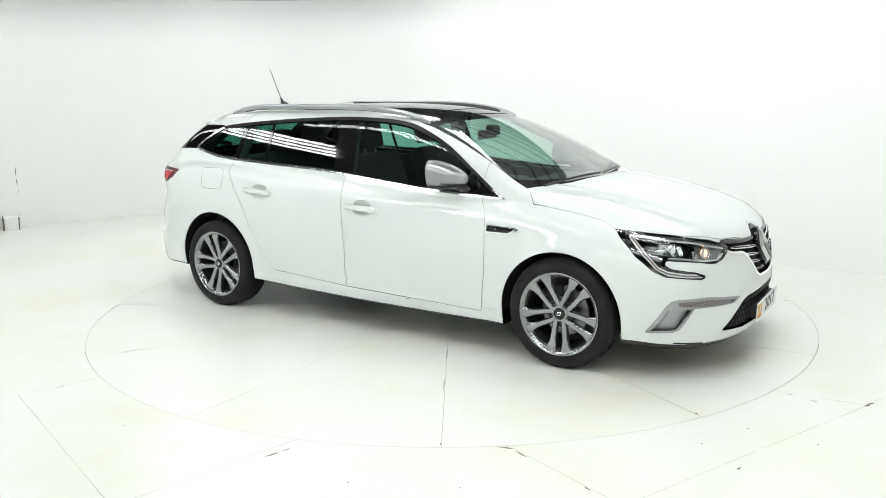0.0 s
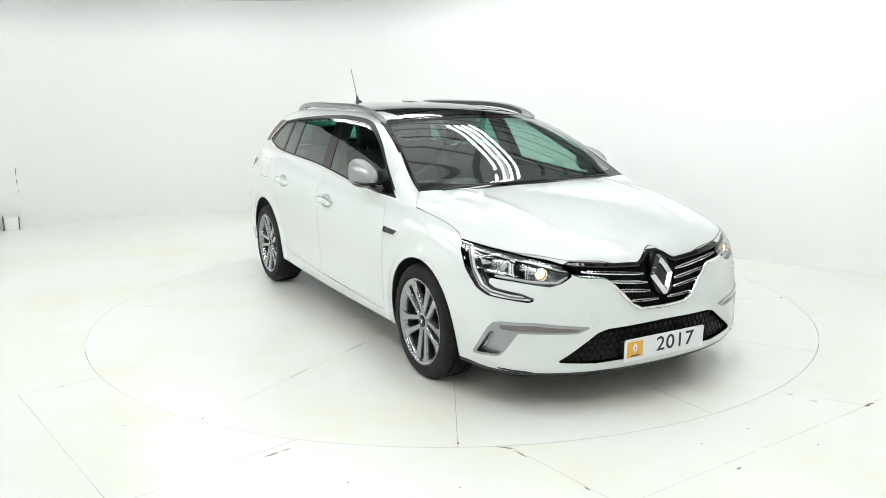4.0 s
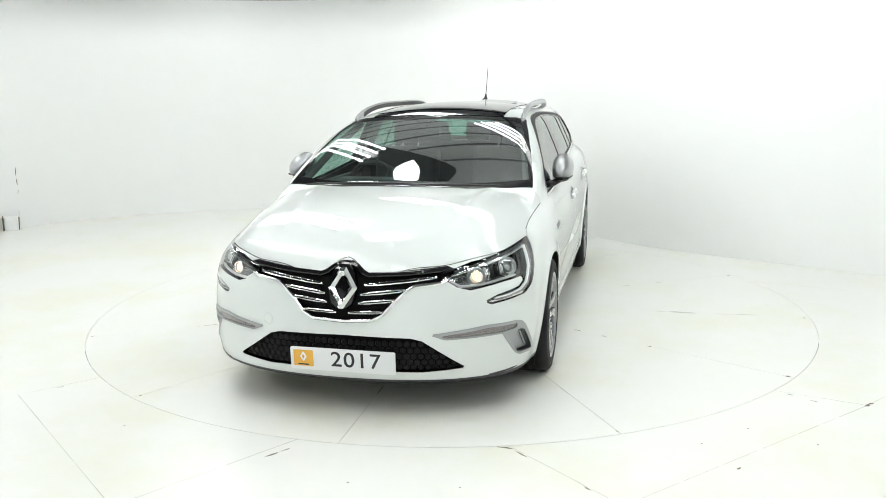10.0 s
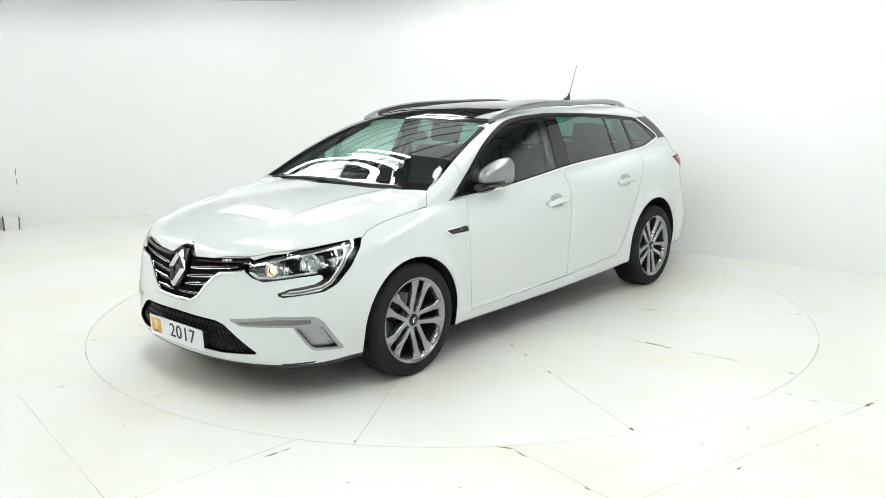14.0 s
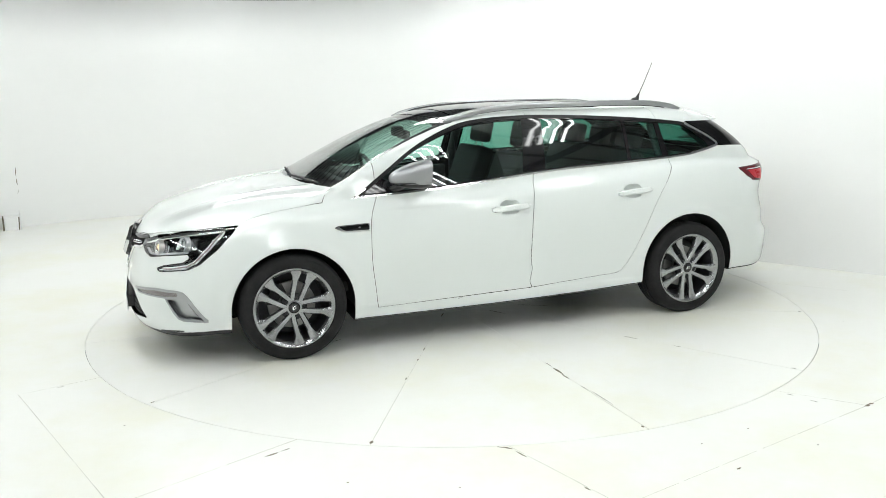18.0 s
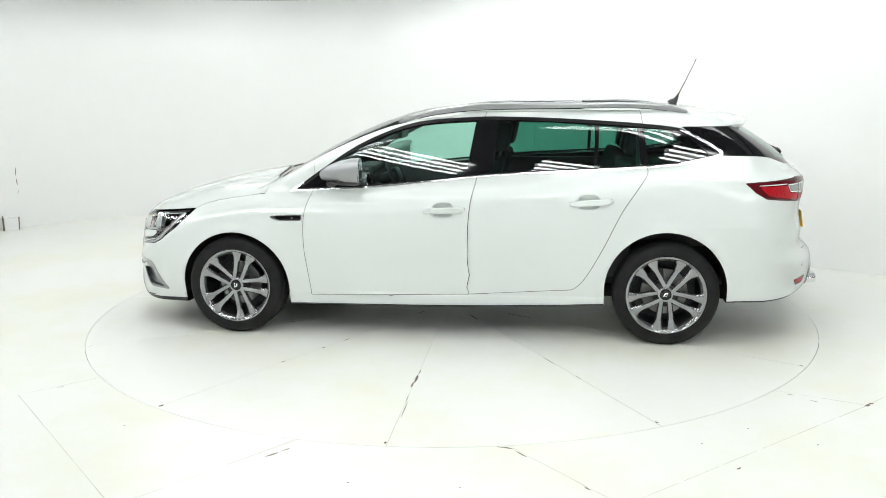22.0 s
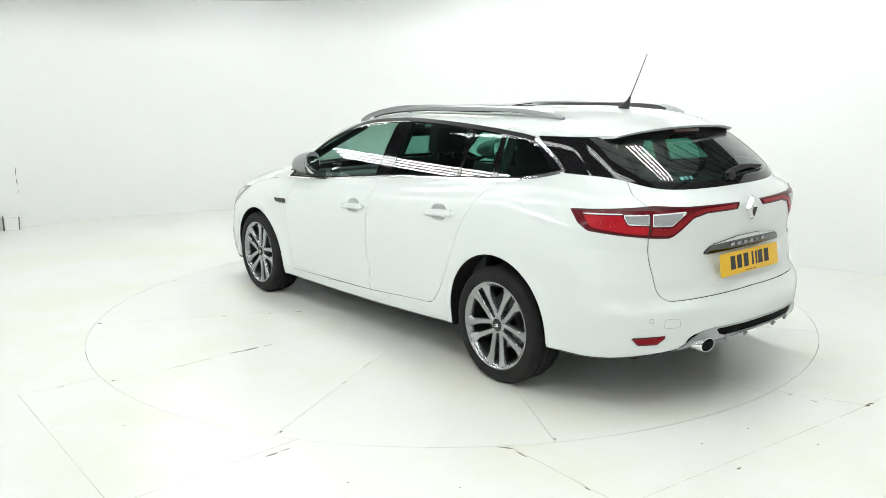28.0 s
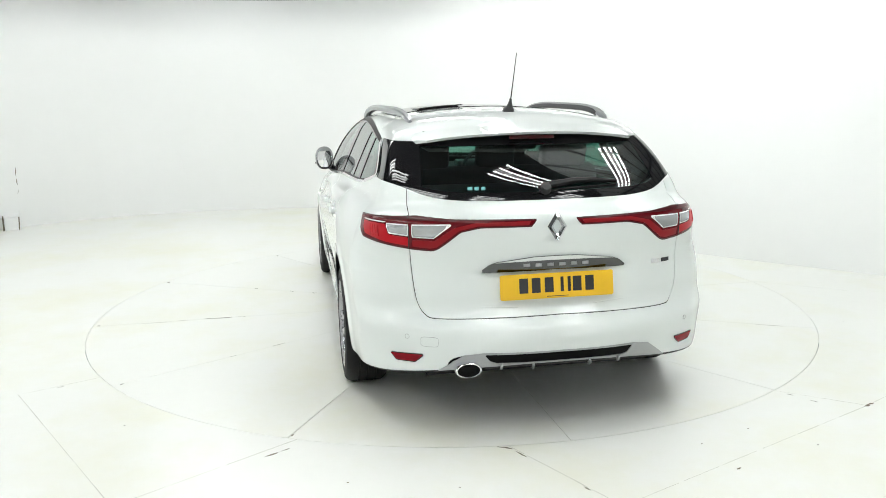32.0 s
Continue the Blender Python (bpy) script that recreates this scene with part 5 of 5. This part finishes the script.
# ---- wheels: built once, hub face towards +y ----
def make_wheel():
    w = empty("wheel", car)
    tagged(w, "grey ten-spoke alloy wheel with a low-profile tyre")
    R = .3155
    prof = [(.219, -.196), (.228, -.207), (.262, -.213), (.292, -.206), (.309, -.190), (R, -.172), (R, -.148), (.308, -.146), (.308, -.140), (R, -.138), (R, -.106), (.308, -.104), (.308, -.098), (R, -.096), (R, -.064), (.308, -.062), (.308, -.056), (R, -.054),
            (R, -.030), (.309, -.012), (.300, .000), (.294, .0035), (.292, .0055), (.286, .0065), (.262, .0100), (.248, .0095), (.2465, .0108), (.2435, .0095), (.2405, .0050), (.2385, -.003), (.219, -.010)]
    part("tyre", lathe(prof, 96, "y", closed=True), RUBBER, w, "black tyre with worn sidewall", smooth=40)
    part("rim", lathe([(.2215, -.190), (.205, -.180), (.198, -.12), (.196, -.05), (.1985, -.022), (.204, -.010), (.2085, -.004), (.2150, .0030), (.2215, .0075), (.2265, .0065), (.2275, .0020), (.2275, -.012)], 96, "y"), RIM_METAL, w, "grey alloy rim", smooth=40)
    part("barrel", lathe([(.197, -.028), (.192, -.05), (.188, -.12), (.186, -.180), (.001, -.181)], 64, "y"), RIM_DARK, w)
    for k in range(5):
        a = 2 * math.pi * k / 5
        for s in (-1, 1):
            bm = bmesh.new()
            rings = []
            for i in range(9):
                t = i / 8
                r = .034 + .176 * t
                flare = .016 * (max(0, t - .62) / .38) ** 2
                off = s * (.0205 + .0215 * t ** .8 + flare * .75)
                wide = .0158 + .0038 * t + flare * 1.15
                face = -.016 + .017 * t ** 1.5
                back = -.050 + .012 * t
                ring = [(r, face - .008, off - wide), (r, face, off - wide * .62), (r, face - .0015, off), (r, face, off + wide * .62), (r, face - .008, off + wide), (r, back, off + wide * .8), (r, back, off - wide * .8)]
                rings.append([bm.verts.new(q) for q in ring])
            for p, q in zip(rings, rings[1:]):
                for j in range(7):
                    bm.faces.new((p[j], p[(j + 1) % 7], q[(j + 1) % 7], q[j]))
            bm.faces.new(rings[0])
            bm.faces.new(rings[-1][::-1])
            bm.transform(Matrix.Rotation(-a, 4, "Y"))
            part("spoke", bm, RIM_METAL, w, smooth=50)
        a2 = a
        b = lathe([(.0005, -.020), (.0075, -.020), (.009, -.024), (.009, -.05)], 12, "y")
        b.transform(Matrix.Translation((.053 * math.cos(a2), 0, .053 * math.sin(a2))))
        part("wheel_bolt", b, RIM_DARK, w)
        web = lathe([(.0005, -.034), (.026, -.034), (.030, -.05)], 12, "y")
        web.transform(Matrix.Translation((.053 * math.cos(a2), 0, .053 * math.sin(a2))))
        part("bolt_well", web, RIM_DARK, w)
    part("hub", lathe([(.034, -.014), (.044, -.017), (.056, -.030), (.060, -.055)], 40, "y"), RIM_METAL, w)
    cap = part("hub_cap", lathe([(.0005, -.008), (.024, -.008), (.029, -.010), (.033, -.015), (.034, -.022)], 40, "y"), PIANO, w, "black hub cap with a silver mark")
    part("cap_mark", diamond(.0125, .017, .5, .002), CHROME, cap, smooth=0, m=Matrix.Translation((0, -.0075, 0)) @ Matrix.Rotation(radians(-90), 4, "X"))
    part("brake_disc", lathe([(.055, -.100), (.060, -.092), (.075, -.090), (.078, -.098), (.138, -.098), (.140, -.102), (.140, -.118), (.06, -.118)], 64, "y"), STEEL, w, "worn steel brake disc")
    cal = bmesh.new()
    for i in range(9):
        t = -.55 + 1.1 * i / 8
        c, s = math.cos(t), math.sin(t)
        ring = [cal.verts.new((r * c, y, r * s)) for r, y in ((.085, -.085), (.150, -.085), (.154, -.135), (.085, -.135))]
        if i:
            for j in range(4):
                cal.faces.new((prev[j], prev[(j + 1) % 4], ring[(j + 1) % 4], ring[j]))
        else:
            cal.faces.new(ring)
        prev = ring
    cal.faces.new(prev[::-1])
    part("brake_caliper", cal, SATIN, w)
    for o in w.children:
        if o.name.split(".")[0] in ("rim", "barrel", "spoke"):
            o.data.transform(Matrix.Diagonal((1.046, 1, 1.046, 1)))
    return w


wheel = make_wheel()
for x, z, spin in ((1.356, .3125, 36), (-1.356, .3125, 54)):
    copy_thing(wheel, pose(x, .893, z) @ Matrix.Rotation(radians(-spin), 4, "Y"))
    copy_thing(wheel, pose(x, -.893, z, 0, 0, 180) @ Matrix.Rotation(radians(-spin - 18), 4, "Y"))
for o in (wheel, *wheel.children_recursive):
    bpy.data.objects.remove(o)

# wheel housings
for _, cx, cz, r in AXLES:
    for s in (1, -1):
        bm = bmesh.new()
        pts = [(cx + r + .008, .24)] + [(cx + (r + .008) * math.cos(a), cz + (r + .008) * math.sin(a)) for a in np.linspace(0, math.pi, 33)] + [(cx - r - .008, .275)]
        outer = [bm.verts.new((x, s * (at_side(x, max(z, .31))[0].y - .012), z)) for x, z in pts]
        inner = [bm.verts.new((x, s * .56, z)) for x, z in pts]
        for i in range(len(pts) - 1):
            bm.faces.new((outer[i], outer[i + 1], inner[i + 1], inner[i]))
        bm.faces.new(inner)
        part("wheel_housing", bm, UNDER, car)
part("undertray", block(3.9, 1.10, .05, .01, at=(-.05, 0, .235)), UNDER, car)
part("undertray", block(1.75, 1.56, .05, .01, at=(0, 0, .240)), UNDER, car)

# ---- inside the car ----
def cushion(sx, sy, sz, at, r=.05, tilt=0):
    return block(sx, sy, sz, r, at=at, seg=4, turn=Matrix.Rotation(radians(tilt), 4, "Y"))


def front_seat(y):
    part("front_seat", joined(cushion(.50, .50, .16, (.12, y, .56), .05, -6), cushion(.13, .48, .60, (-.20, y, .83), .05, -20)), LEATHER, car, "dark upholstered front seat")
    seat = car.children[-1]
    part("headrest", cushion(.09, .26, .19, (-.345, y, 1.235), .04, -12), LEATHER, seat)
    for s in (-1, 1):
        part("headrest_post", tube([(-.31, y + .06 * s, 1.06), (-.335, y + .06 * s, 1.18)], .006, 8), STEEL, seat)


front_seat(.37)
front_seat(-.37)
part("rear_bench", joined(cushion(.48, 1.22, .17, (-.72, 0, .56), .05, -5), cushion(.13, 1.24, .58, (-1.02, 0, .83), .05, -20)), LEATHER, car, "dark upholstered rear bench")
bench = car.children[-1]
for y in (-.40, 0, .40):
    part("headrest", cushion(.08, .27 if y else .22, .15, (-1.165, y, 1.185), .035, -12), LEATHER, bench)
part("cabin_floor", block(3.1, 1.36, .06, .01, at=(-.40, 0, .36)), CABIN_GREY, car)
part("boot_floor", block(.95, 1.06, .06, .01, at=(-1.62, 0, .64)), CABIN_GREY, car)
part("load_cover", block(.80, 1.16, .02, .006, at=(-1.56, 0, 1.010)), CABIN_GREY, car, "dark load cover behind the rear seats")
dash = part("dashboard", joined(block(.40, 1.36, .20, .06, at=(.86, 0, .84), seg=4), block(.30, 1.28, .26, .05, at=(.78, 0, .72), seg=4), block(.16, .40, .07, .03, at=(.74, -.37, .955), seg=4)), CABIN_GREY, car, "dark grey dashboard")
part("dash_top", block(.34, 1.30, .05, .02, at=(1.02, 0, .915), seg=3), CABIN_GREY, dash)
part("centre_screen", block(.02, .16, .20, .006, at=(.655, 0, .85), turn=None), PIANO, dash)
part("console", block(.85, .22, .26, .04, at=(.28, 0, .55), seg=3), CABIN_GREY, car)
ring = [(0, .185 * math.cos(a), .185 * math.sin(a)) for a in np.linspace(0, 2 * math.pi, 41)[:-1]]
sm = pose(.53, -.37, .905, 0, 24, 0)
wheel_ring = part("steering_wheel", tube(ring, .014, 10, closed=True), SATIN, car, "black three-spoke steering wheel", m=sm)
part("steering_hub", joined(block(.05, .16, .12, .03, seg=3), block(.02, .34, .035, .008, at=(.01, 0, .01)), block(.02, .04, .17, .008, at=(.01, 0, -.09))), SATIN, wheel_ring, m=sm)
part("steering_column", tube([(.55, -.37, .90), (.80, -.37, .80)], .045, 14), SATIN, wheel_ring)
glass_mirror = part("rear_view_mirror", block(.026, .23, .062, .012, at=(.40, 0, 1.235), seg=3), SATIN, car, "black rear-view mirror")
part("mirror_stalk", block(.07, .10, .07, .02, at=(.445, 0, 1.262), seg=3), SATIN, glass_mirror)
for turned, right in SIDES:
    s = -1 if right else 1
    part("door_card", joined(block(1.0, .05, .58, .02, at=(.33, s * .735, .66)), block(.94, .05, .62, .02, at=(-.68, s * .745, .70))), CABIN_GREY, car, "dark inner door lining")
    part("boot_lining", block(.62, .05, .46, .02, at=(-1.52, s * .63, .80)), CABIN_GREY, car)
    part("pillar_lining", flip(tube([(-.215, .735, 1.0), (-.235, .66, 1.18), (-.25, .585, 1.34)], .035, 10), right), CABIN_GREY, car)
    part("pillar_lining", flip(tube([(-1.20, .735, 1.05), (-1.20, .66, 1.18), (-1.20, .60, 1.29)], .028, 10), right), CABIN_GREY, car)
    part("rear_pillar_lining", flip(tube([(-1.72, .66, 1.10), (-1.62, .62, 1.20), (-1.52, .575, 1.29)], .06, 10), right), CABIN_GREY, car)
    part("screen_pillar_lining", flip(tube([(.98, .70, .99), (.62, .635, 1.16), (.30, .555, 1.31)], .024, 10), right), CABIN_GREY, car)
    part("seat_belt", flip(block(.004, .05, .52, .001, at=(0, 0, 0), turn=Matrix.Rotation(radians(10), 4, "Y")), False), SATIN, car, m=Matrix.Translation((-.24, s * .655, 1.02)), smooth=0)
lining_m = cut(whole, lambda p: np.maximum(1.335 - p[:, 2], np.maximum(p[:, 1] - .53, p[:, 0] - .27)))[0]
panel("roof_lining", both(sunk(cut(lining_m, lambda p: -1.72 - p[:, 0])[0], .035)), LINING, car, "pale grey roof lining", fold=0)


# ---- the turntable turns, and the car with it ----
def motions():
    for thing, off in ((car, (-.0738, -.0186)), (turntable, (0, 0))):
        rows = []
        for i in range(17):
            t = 2.0 * i
            rows.append((t, pose(0, 0, 0, 0, 0, -32.297 - 7.077 * t) @ pose(off[0], off[1], 0)))
        walk(thing, rows)


motions()
